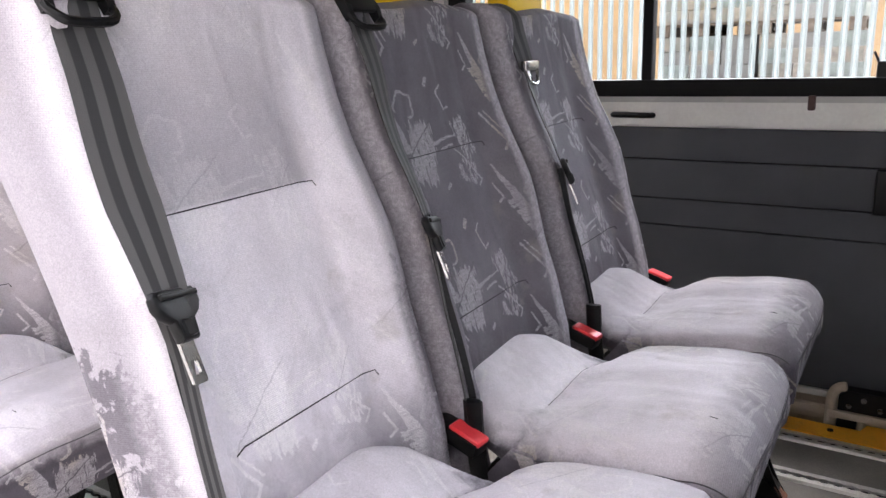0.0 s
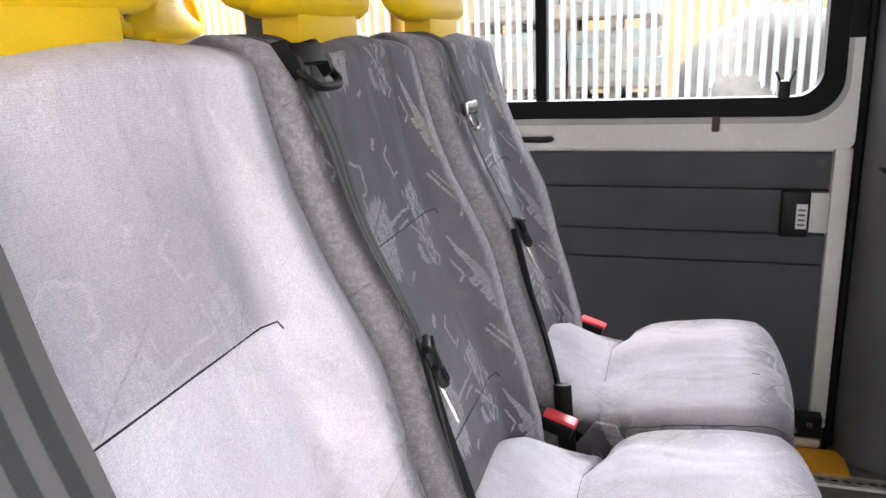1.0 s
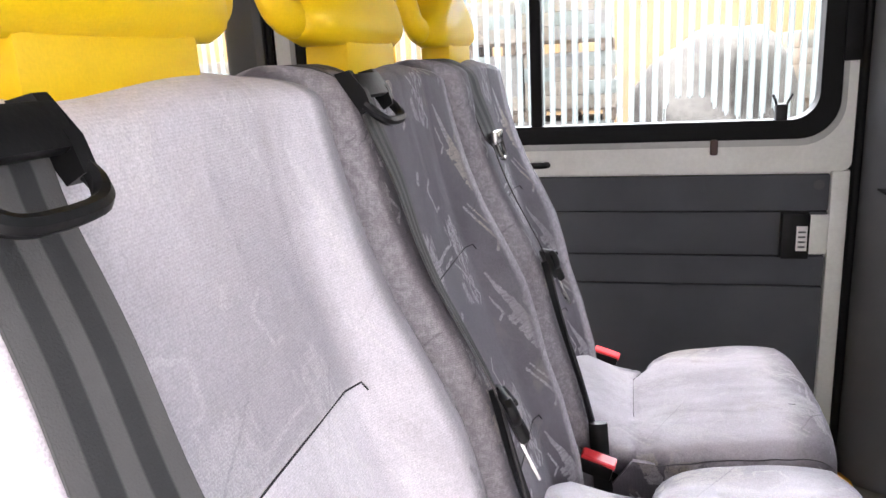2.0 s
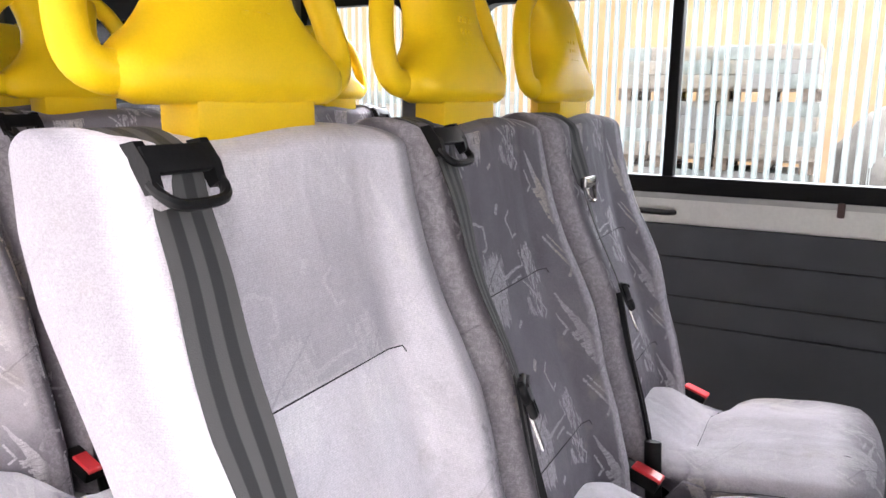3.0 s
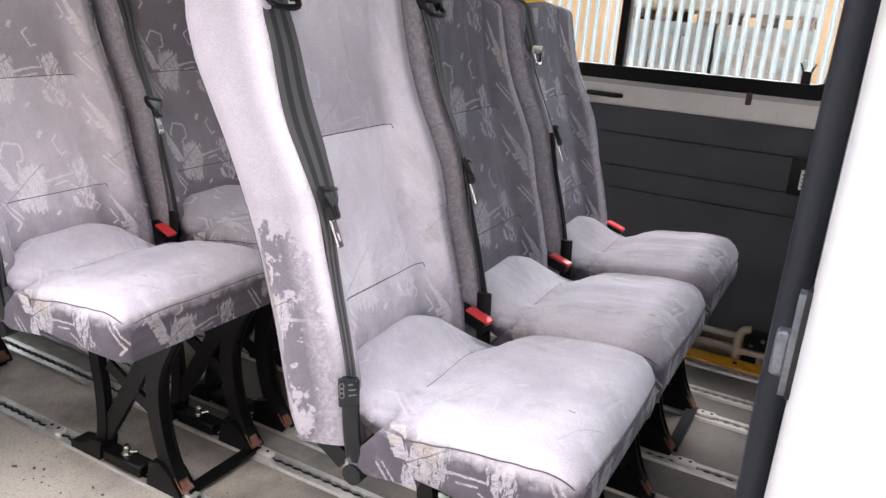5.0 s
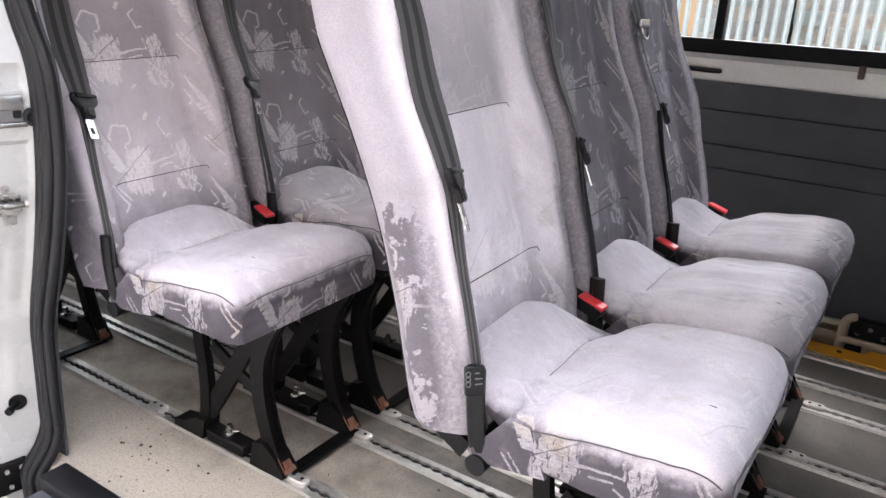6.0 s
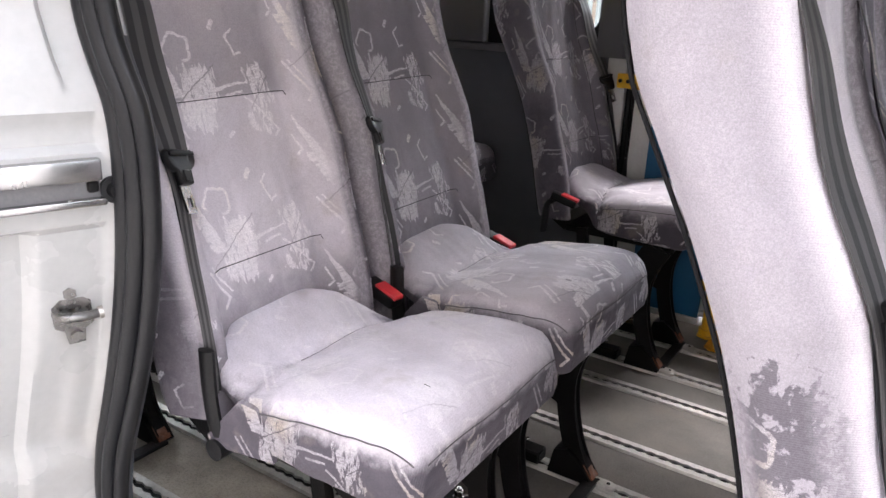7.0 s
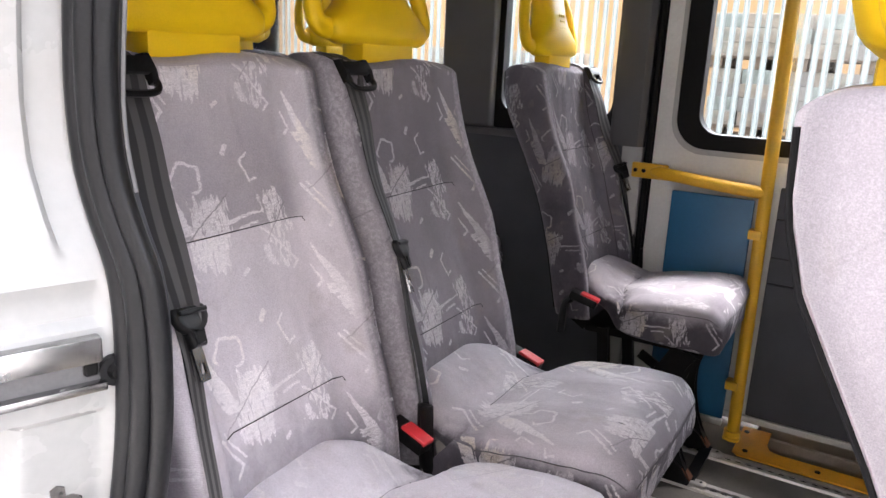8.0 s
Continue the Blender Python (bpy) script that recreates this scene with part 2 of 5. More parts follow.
    base = mix_(worn_lit, base, (0.80, 0.75, 0.80, 1) if kind == "seat" else (0.815, 0.762, 0.81, 1))
    col = mix_(math_("MULTIPLY", motif, 0.95), base, ink)
    col = mix_(math_("MULTIPLY", thin, 0.32), col, (0.07, 0.065, 0.07, 1))
    stain = ramp(noise_(obj, 11.0, 4.0, 0.6)[0], 0.60, 0.72, 0.0, 0.30)
    col = mix_(stain, col, (0.33, 0.29, 0.25, 1))
    grime = ramp(noise_(obj, 5.0, 7.0, 0.72, 0.8)[0], 0.50, 0.70, 0.0, 0.12 if kind == "seat" else 0.26)
    col = mix_(grime, col, (0.24, 0.225, 0.235, 1))
    wv = nd.new("ShaderNodeTexWave")
    wv.bands_direction = "Z" if kind == "back" else "X"
    wv.inputs["Scale"].default_value, wv.inputs["Distortion"].default_value = 170.0, 2.5
    wv.inputs["Detail"].default_value, wv.inputs["Detail Scale"].default_value = 2.0, 3.0
    ln.new(obj, wv.inputs["Vector"])
    if kind == "back":
        # cross threads show on the scuffed rolls and sides
        cross = nd.new("ShaderNodeTexWave")
        cross.bands_direction = "X"
        cross.inputs["Scale"].default_value, cross.inputs["Distortion"].default_value = 150.0, 1.5
        ln.new(obj, cross.inputs["Vector"])
        rolled = math_("MULTIPLY", math_("MULTIPLY", cross.outputs["Fac"], wv.outputs["Fac"]), ramp(off, 0.004, 0.010, 0.22, 0.0))
        thread = math_("ADD", thread, rolled)
    weave = math_("ADD", math_("MULTIPLY", wv.outputs["Fac"], math_("SUBTRACT", 0.5, math_("MULTIPLY", rub, 0.47))), math_("MULTIPLY", thread, 1.2))
    col = vec_("SCALE", col, scale=ramp(weave, 0.3, 1.1, 0.86, 1.10))
    col = vec_("SCALE", col, scale=ramp(noise_(obj, 420.0, 4.0, 0.75)[0], 0.3, 0.7, 0.91, 1.09))
    ln.new(col, p.inputs["Base Color"])
    p.inputs["Roughness"].default_value = 0.88
    p.inputs["Specular IOR Level"].default_value = 0.2
    p.inputs["Sheen Weight"].default_value = 0.12
    p.inputs["Sheen Roughness"].default_value = 0.4
    p.inputs["Sheen Tint"].default_value = (0.94, 0.91, 0.98, 1)
    bp = nd.new("ShaderNodeBump")
    bp.inputs["Strength"].default_value, bp.inputs["Distance"].default_value = 0.4, 0.0012
    ln.new(math_("ADD", weave, math_("MULTIPLY", noise_(obj, 24.0, 5.0, 0.6)[0], 2.6)), bp.inputs["Height"])
    dent = nd.new("ShaderNodeBump")
    dent.inputs["Strength"].default_value, dent.inputs["Distance"].default_value = 0.5, 0.014
    ln.new(noise_(sm.outputs[0], 0.8, 1.5, 0.4, 0.4)[0], dent.inputs["Height"])
    ln.new(dent.outputs[0], bp.inputs["Normal"])
    ln.new(bp.outputs[0], p.inputs["Normal"])
    return m


def webbing_mat():
    """Seat-belt webbing: dark grey, with three paler bands along it."""
    m = mat("belt_webbing", (0.055, 0.054, 0.056), 0.62, 0, 0.1, 40, 0.25, 900, 0.2)
    nd, ln = m.node_tree.nodes, m.node_tree.links
    uv = nd.new("ShaderNodeUVMap")
    uv.uv_map = "across"
    sep = nd.new("ShaderNodeSeparateXYZ")
    ln.new(uv.outputs[0], sep.inputs[0])
    wv = nd.new("ShaderNodeMath")
    wv.operation = "SINE"
    k = nd.new("ShaderNodeMath")
    k.operation = "MULTIPLY"
    k.inputs[1].default_value = 6.283 * 2.5
    ln.new(sep.outputs[0], k.inputs[0])
    ln.new(k.outputs[0], wv.inputs[0])
    mr = nd.new("ShaderNodeMapRange")
    mr.inputs[1].default_value, mr.inputs[2].default_value = -0.2, 0.2
    ln.new(wv.outputs[0], mr.inputs[0])
    mx = nd.new("ShaderNodeMix")
    mx.data_type = "RGBA"
    ln.new(mr.outputs[0], mx.inputs[0])
    mx.inputs[6].default_value = (0.032, 0.032, 0.033, 1)
    mx.inputs[7].default_value = (0.084, 0.082, 0.081, 1)
    ln.new(mx.outputs[2], nd["Principled BSDF"].inputs["Base Color"])
    return m


def glass_mat():
    m = bpy.data.materials.new("window_glass")
    m.use_nodes = True
    nd, ln = m.node_tree.nodes, m.node_tree.links
    nd.remove(nd["Principled BSDF"])
    tr = nd.new("ShaderNodeBsdfTransparent")
    tr.inputs[0].default_value = (0.93, 0.95, 0.94, 1)
    gl = nd.new("ShaderNodeBsdfGlossy")
    gl.inputs["Roughness"].default_value = 0.03
    fr = nd.new("ShaderNodeFresnel")
    fr.inputs[0].default_value = 1.45
    mx = nd.new("ShaderNodeMixShader")
    ln.new(fr.outputs[0], mx.inputs[0])
    ln.new(tr.outputs[0], mx.inputs[1])
    ln.new(gl.outputs[0], mx.inputs[2])
    ln.new(mx.outputs[0], nd["Material Output"].inputs[0])
    return m


# lit and shaded copies of one cloth; their paleness mixes wear with light
M_BACK_PALE = fabric("moquette_back_rubbed_lit", 0.90, "back", 0.10, 0.50)
M_BACK_MID = fabric("moquette_back_faded_lit", 0.70, "back", 1.0, 0.70, 1.0, 0.08)
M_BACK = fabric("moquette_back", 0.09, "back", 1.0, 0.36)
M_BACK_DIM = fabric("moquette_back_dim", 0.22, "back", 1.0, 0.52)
M_SEAT_PALE = fabric("moquette_seat_rubbed_lit", 0.82, "seat", 0.5, 0.42, 0.9)
M_SEAT_DULL = fabric("moquette_seat_shaded", 0.68, "seat", 0.4, 0.30, 0.22)
M_SEAT_HALF = fabric("moquette_seat_half_lit", 0.92, "seat", 0.4, 0.36, 0.42)
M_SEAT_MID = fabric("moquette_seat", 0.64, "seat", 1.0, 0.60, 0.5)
M_ZINC = mat("zinc_plate", (0.20, 0.195, 0.185), 0.28, 0.85, 0.2, 60, 0.1, 300, 0.5, (0.10, 0.09, 0.08), 0.5)
M_PIPE = mat("piping", (0.10, 0.093, 0.10), 0.85)
M_SEAM = mat("seam_thread", (0.03, 0.028, 0.032), 0.9)
M_BELT = webbing_mat()
M_BLACK = mat("black_plastic", (0.006, 0.006, 0.0064), 0.40, 0, 0.2, 30, 0.1, 240, 0.22)
M_STEEL_BLACK = mat("black_steel", (0.0045, 0.0044, 0.0046), 0.40, 0.0, 0.3, 25, 0.3, 300, 0.18, (0.018, 0.013, 0.010), 0.25)
M_CHROME = mat("bright_metal", (0.42, 0.415, 0.41), 0.24, 1.0, 0.1, 40, 0.05)
M_RED = mat("red_plastic", (0.72, 0.04, 0.05), 0.4, 0, 0.08)
M_YELLOW = mat("yellow_plastic", (0.76, 0.49, 0.003), 0.42, 0, 0.06, 14, 0.12, 500, 0.22, (0.58, 0.36, 0.02), 0.25)
M_YELLOW_PAINT = mat("yellow_paint", (0.72, 0.40, 0.012), 0.4, 0, 0.12, 12, 0.12, 260, 0.5, (0.35, 0.22, 0.05), 0.5)
M_ORANGE_PAINT = mat("step_paint", (0.80, 0.36, 0.012), 0.5, 0, 0.12, 12, 0.2, 260, 0.5, (0.3, 0.2, 0.1), 0.5)
def floor_mat():
    """Speckled grey vinyl, pale dust trodden in at the doorway, with daylight painted in."""
    m = mat("vinyl_floor", (0.160, 0.148, 0.130), 0.6, 0, 0.34, 7, 0.4, 420, 0.25, (0.22, 0.195, 0.16), 0.7)
    nd, ln = m.node_tree.nodes, m.node_tree.links
    p = nd["Principled BSDF"]
    old = p.inputs["Base Color"].links[0].from_socket
    tc = nd.new("ShaderNodeTexCoord")
    sp = nd.new("ShaderNodeSeparateXYZ")
    ln.new(tc.outputs["Object"], sp.inputs[0])
    no = nd.new("ShaderNodeTexNoise")
    no.inputs["Scale"].default_value, no.inputs["Detail"].default_value, no.inputs["Roughness"].default_value = 5.0, 8, 0.65
    ln.new(tc.outputs["Object"], no.inputs["Vector"])
    k = nd.new("ShaderNodeMath")
    k.operation = "MULTIPLY_ADD"
    k.inputs[1].default_value = 0.9
    ln.new(no.outputs["Fac"], k.inputs[0])
    ln.new(sp.outputs[1], k.inputs[2])
    mr = nd.new("ShaderNodeMapRange")
    mr.interpolation_type = "SMOOTHSTEP"
    mr.inputs[1].default_value, mr.inputs[2].default_value = 1.72, 2.15
    mr.inputs[3].default_value, mr.inputs[4].default_value = 0.85, 0.0
    ln.new(k.outputs[0], mr.inputs[0])
    gr = nd.new("ShaderNodeTexNoise")
    gr.inputs["Scale"].default_value, gr.inputs["Detail"].default_value = 210.0, 5
    ln.new(tc.outputs["Object"], gr.inputs["Vector"])
    g2 = nd.new("ShaderNodeMapRange")
    g2.inputs[1].default_value, g2.inputs[2].default_value, g2.inputs[3].default_value, g2.inputs[4].default_value = 0.32, 0.55, 0.62, 1.0
    ln.new(gr.outputs["Fac"], g2.inputs[0])
    mu = nd.new("ShaderNodeMath")
    mu.operation = "MULTIPLY"
    ln.new(mr.outputs[0], mu.inputs[0])
    ln.new(g2.outputs[0], mu.inputs[1])
    mx = nd.new("ShaderNodeMix")
    mx.data_type = "RGBA"
    ln.new(mu.outputs[0], mx.inputs[0])
    ln.new(old, mx.inputs[6])
    # this pale tone stands for dust and for daylight falling on the floor
    mx.inputs[7].default_value = (0.52, 0.46, 0.375, 1)
    ln.new(mx.outputs[2], p.inputs["Base Color"])
    return m


M_FLOOR = floor_mat()
M_ALU = mat("aluminium", (0.62, 0.60, 0.56), 0.42, 0.75, 0.14, 22, 0.15, 260, 0.5, (0.30, 0.27, 0.22), 0.5)
M_SLOT = mat("rail_slot", (0.018, 0.016, 0.014), 0.9)
M_TRIM = mat("dark_trim", (0.080, 0.084, 0.094), 0.66, 0, 0.12, 9, 0.35, 900, 0.25)
M_TRIM_GREY = mat("grey_trim", (0.095, 0.096, 0.099), 0.64, 0, 0.1, 8, 0.3, 800, 0.28)
M_PAINT = mat("white_paint", (0.42, 0.425, 0.41), 0.28, 0, 0.05, 5, 0.03, 90, 0.4, (0.40, 0.365, 0.32), 0.45)
M_SILVER = mat("grey_paint", (0.70, 0.70, 0.665), 0.38, 0.1, 0.06, 7, 0.05, 120, 0.5, (0.3, 0.28, 0.25), 0.25)
M_RUBBER = mat("rubber", (0.008, 0.0084, 0.0096), 0.40, 0, 0.25, 12, 0.15, 300, 0.30, (0.024, 0.0235, 0.023), 0.4)
M_SEAL = mat("door_seal_rubber", (0.0085, 0.0100, 0.0135), 0.55, 0, 0.2, 12, 0.12, 300, 0.18, (0.022, 0.022, 0.024), 0.35)
M_GASKET = mat("black_gasket", (0.005, 0.005, 0.0055), 0.55, 0, 0.2, 15, 0.1, 240, 0.15)
M_BLUE = mat("blue_laminate", (0.012, 0.105, 0.215), 0.42, 0, 0.06, 6, 0.05, 120)
M_CEIL = mat("headliner", (0.23, 0.215, 0.20), 0.9, 0, 0.08, 14, 0.4, 700)
M_CREAM = mat("cream_plastic", (0.50, 0.42, 0.33), 0.55, 0, 0.12, 12, 0.1, 200, 0.5, (0.2, 0.16, 0.12), 0.5)
M_LABEL = mat("paper_label", (0.75, 0.74, 0.72), 0.6)
M_GLASS = glass_mat()
M_PRIMER = mat("grey_primer", (0.14, 0.14, 0.14), 0.6)

# ---- builders ----


def smooth(bm, angle=40):
    for f in bm.faces:
        f.smooth = True
    for e in bm.edges:
        if len(e.link_faces) == 2 and e.calc_face_angle(0) > radians(angle):
            e.smooth = False


def mesh_of(bm, name, material, angle=40):
    bmesh.ops.remove_doubles(bm, verts=bm.verts, dist=1e-6)
    bmesh.ops.recalc_face_normals(bm, faces=bm.faces)
    smooth(bm, angle)
    if material.name.startswith("moquette"):
        lay = bm.loops.layers.uv.new("print")
        for f in bm.faces:
            n = f.normal
            k = max(range(3), key=lambda i: abs(n[i]))
            for lp in f.loops:
                c = lp.vert.co
                lp[lay].uv = (c.y, c.z) if k == 0 else (c.x + 0.05, c.z + 0.084) if k == 1 else (c.y + 0.03, c.x)
    me = bpy.data.meshes.new(name)
    bm.to_mesh(me)
    bm.free()
    me.materials.append(material)
    return me


def part(name, bm, material, parent, label="", angle=40):
    ob = new(name, mesh_of(bm, name, material, angle))
    ob.parent = parent
    if label:
        ob["label"] = label
    return ob


def thing(name, label, category, group="", kind="", at=(0, 0, 0)):
    ob = new(name)
    ob.location = at
    return tagged(ob, label, category, group, kind)


def solid(name, bm, material, label, category, group="", kind="", angle=40):
    ob = new(name, mesh_of(bm, name, material, angle))
    return tagged(ob, label, category, group, kind)


def box(bm, x0, x1, y0, y1, z0, z1, bevel=0.0, segs=2, m=None):
    r = bmesh.ops.create_cube(bm, size=1.0)
    vs = r["verts"]
    for v in vs:
        v.co = Vector(((x0 + x1) / 2 + v.co.x * (x1 - x0), (y0 + y1) / 2 + v.co.y * (y1 - y0), (z0 + z1) / 2 + v.co.z * (z1 - z0)))
    if bevel:
        es = list({e for v in vs for e in v.link_edges})
        out = bmesh.ops.bevel(bm, geom=es, offset=bevel, segments=segs, profile=0.6, affect="EDGES")
        vs = list(set(out["verts"]) | {v for v in vs if v.is_valid})
    if m is not None:
        bmesh.ops.transform(bm, matrix=m, verts=vs)
    return bm


def cyl(bm, p, q, r, n=16, r2=None):
    p, q = Vector(p), Vector(q)
    d = q - p
    rot = d.to_track_quat("Z", "Y").to_matrix().to_4x4()
    bmesh.ops.create_cone(bm, cap_ends=True, segments=n, radius1=r, radius2=r if r2 is None else r2, depth=d.length,
                          matrix=Matrix.Translation((p + q) / 2) @ rot)
    return bm


def loft(bm, rings, cap=True, closed=True):
    rows = [[bm.verts.new(p) for p in ring] for ring in rings]
    n = len(rows[0])
    for a, b in zip(rows, rows[1:]):
        for i in range(n if closed else n - 1):
            j = (i + 1) % n
            bm.faces.new((a[i], a[j], b[j], b[i]))
    if cap:
        bm.faces.new(rows[0][::-1])
        bm.faces.new(rows[-1])
    return bm


def spline(pts, n=8):
    """A smooth line through the points."""
    ps = [Vector(p) for p in pts]
    ps = [ps[0] * 2 - ps[1]] + ps + [ps[-1] * 2 - ps[-2]]
    out = []
    for i in range(1, len(ps) - 2):
        a, b, c, d = ps[i - 1:i + 3]
        for k in range(n):
            t = k / n
            out.append(0.5 * (2 * b + (c - a) * t + (2 * a - 5 * b + 4 * c - d) * t * t + (3 * b - a - 3 * c + d) * t ** 3))
    out.append(ps[-2])
    return out


def tube(bm, pts, r, n=10, squash=(1, 1), up=(0, 0, 1), radii=None):
    """A round or flattened bar along the points."""
    pts = [Vector(p) for p in pts]
    up = Vector(up)
    rings = []
    for i, p in enumerate(pts):
        d = (pts[min(i + 1, len(pts) - 1)] - pts[max(i - 1, 0)]).normalized()
        s = d.cross(up)
        if s.length < 1e-3:
            s = d.cross(Vector((1, 0, 0)))
        s.normalize()
        u = s.cross(d).normalized()
        k = r if radii is None else radii[i]
        rings.append([p + s * math.cos(a) * k * squash[0] + u * math.sin(a) * k * squash[1] for a in [2 * math.pi * j / n for j in range(n)]])
    return loft(bm, rings)


def bar(bm, pts, w, h, side):
    """A flat bar of width w along side, and thickness h, through the points."""
    pts, side = [Vector(p) for p in pts], Vector(side).normalized()
    rings = []
    for i, p in enumerate(pts):
        d = (pts[min(i + 1, len(pts) - 1)] - pts[max(i - 1, 0)]).normalized()
        n = d.cross(side).normalized()
        rings.append([p + side * w / 2 + n * h / 2, p - side * w / 2 + n * h / 2, p - side * w / 2 - n * h / 2, p + side * w / 2 - n * h / 2])
    return loft(bm, rings)


def ribbon(bm, pts, sides, w, th=0.0016):
    """A strap: a thin band of width w, each point with its own sideways direction, with a map across it."""
    pts = [Vector(p) for p in pts]
    uv = bm.loops.layers.uv.new("across")
    rows = []
    for i, p in enumerate(pts):
        d = (pts[min(i + 1, len(pts) - 1)] - pts[max(i - 1, 0)]).normalized()
        s = Vector(sides[i])
        s = (s - d * s.dot(d)).normalized()
        n = d.cross(s)
        row = []
        for k in range(5):
            row.append(bm.verts.new(p + s * w[i] * (k / 4 - 0.5) + n * th / 2))
        for k in range(4, -1, -1):
            row.append(bm.verts.new(p + s * w[i] * (k / 4 - 0.5) - n * th / 2))
        rows.append(row)
    us = [k / 4 for k in range(5)] + [k / 4 for k in range(4, -1, -1)]
    for j, (a, b) in enumerate(zip(rows, rows[1:])):
        for i in range(10):
            k = (i + 1) % 10
            f = bm.faces.new((a[i], a[k], b[k], b[i]))
            for lp, (u, v) in zip(f.loops, ((us[i], j), (us[k], j), (us[k], j + 1), (us[i], j + 1))):
                lp[uv].uv = (u, v)
    bm.faces.new(rows[0][::-1])
    bm.faces.new(rows[-1])
    return bm


def rounded(x0, x1, z0, z1, r, n=8):
    """A rectangle with round corners, as a list of (x, z)."""
    out = []
    for cx, cz, a0 in ((x1 - r, z1 - r, 0), (x0 + r, z1 - r, 90), (x0 + r, z0 + r, 180), (x1 - r, z0 + r, 270)):
        for k in range(n + 1):
            a = radians(a0 + 90 * k / n)
            out.append((cx + r * math.cos(a), cz + r * math.sin(a)))
    return out


def frame_ring(bm, outer, inner, y0, y1):
    """A plate between two outlines of the same count in the x-z plane, from y0 to y1."""
    n = len(outer)
    v = [[bm.verts.new((x, y, z)) for x, z in pts] for y in (y0, y1) for pts in (outer, inner)]
    o0, i0, o1, i1 = v
    for k in range(n):
        j = (k + 1) % n
        bm.faces.new((o0[k], o0[j], i0[j], i0[k]))
        bm.faces.new((o1[j], o1[k], i1[k], i1[j]))
        bm.faces.new((o0[j], o0[k], o1[k], o1[j]))
        bm.faces.new((i0[k], i0[j], i1[j], i1[k]))
    return bm


def plate(bm, pts, y0, y1):
    """A flat piece with the given x-z outline, from y0 to y1."""
    a = [bm.verts.new((x, y0, z)) for x, z in pts]
    b = [bm.verts.new((x, y1, z)) for x, z in pts]
    bm.faces.new(a)
    bm.faces.new(b[::-1])
    n = len(pts)
    for k in range(n):
        j = (k + 1) % n
        bm.faces.new((a[j], a[k], b[k], b[j]))
    return bm


def lerp_table(t, rows):
    return float(np.interp(t, [r[0] for r in rows], [r[1] for r in rows]))

# ---- seats ----
M_RUST = mat("rusty_steel", (0.20, 0.085, 0.05), 0.8, 0.2, 0.4, 60, 0.4, 300, 0.4, (0.35, 0.30, 0.26), 0.6)
M_TAGINK = mat("tag_print", (0.13, 0.13, 0.135), 0.7)
FRONT = [(0.35, 0.224), (0.46, 0.211), (0.54, 0.190), (0.626, 0.159), (0.70, 0.133), (0.76, 0.114), (0.80, 0.102), (0.85, 0.090), (0.90, 0.081), (0.95, 0.074), (1.0, 0.068)]
REAR = [(0.35, 0.172), (0.45, 0.150), (0.50, 0.140), (0.55, 0.127), (0.60, 0.113), (0.65, 0.096), (0.70, 0.075), (0.75, 0.052), (0.80, 0.026), (0.85, 0.000), (0.90, -0.014), (1.0, -0.018)]
HALF = 0.188


WING = [(0.35, 0.035), (0.50, 0.034), (0.60, 0.036), (0.65, 0.043), (0.70, 0.047), (0.75, 0.039), (0.80, 0.028), (0.85, 0.021), (0.90, 0.016), (0.95, 0.012), (1.0, 0.008)]


def ease(t):
    t = max(0.0, min(1.0, t))
    return t * t * (3 - 2 * t)


def back_x(z, y):
    """Front face of a backrest at height z and y from the seat's middle line (belt side is minus)."""
    u = y / HALF
    x = lerp_table(z, FRONT)
    w = lerp_table(z, WING)
    if u < 0:
        x += w * ease((-u - 0.44) / 0.28)
        x += 0.006 * max(0.0, math.cos((u + 0.74) / 0.19 * math.pi / 2)) if abs(u + 0.74) < 0.19 else 0.0
    else:
        x += w * ease((u - 0.50) / 0.38)
    x += 0.006 * (1 - min(1.0, abs(u)) ** 4)
    x -= 0.011 * math.exp(-(((u + 0.60) / 0.035) ** 2))
    if u < 0:
        return x - 0.055 * max(0.0, (-u - 0.80) / 0.20) ** 2.2
    return x - 0.045 * max(0.0, (u - 0.88) / 0.12) ** 3


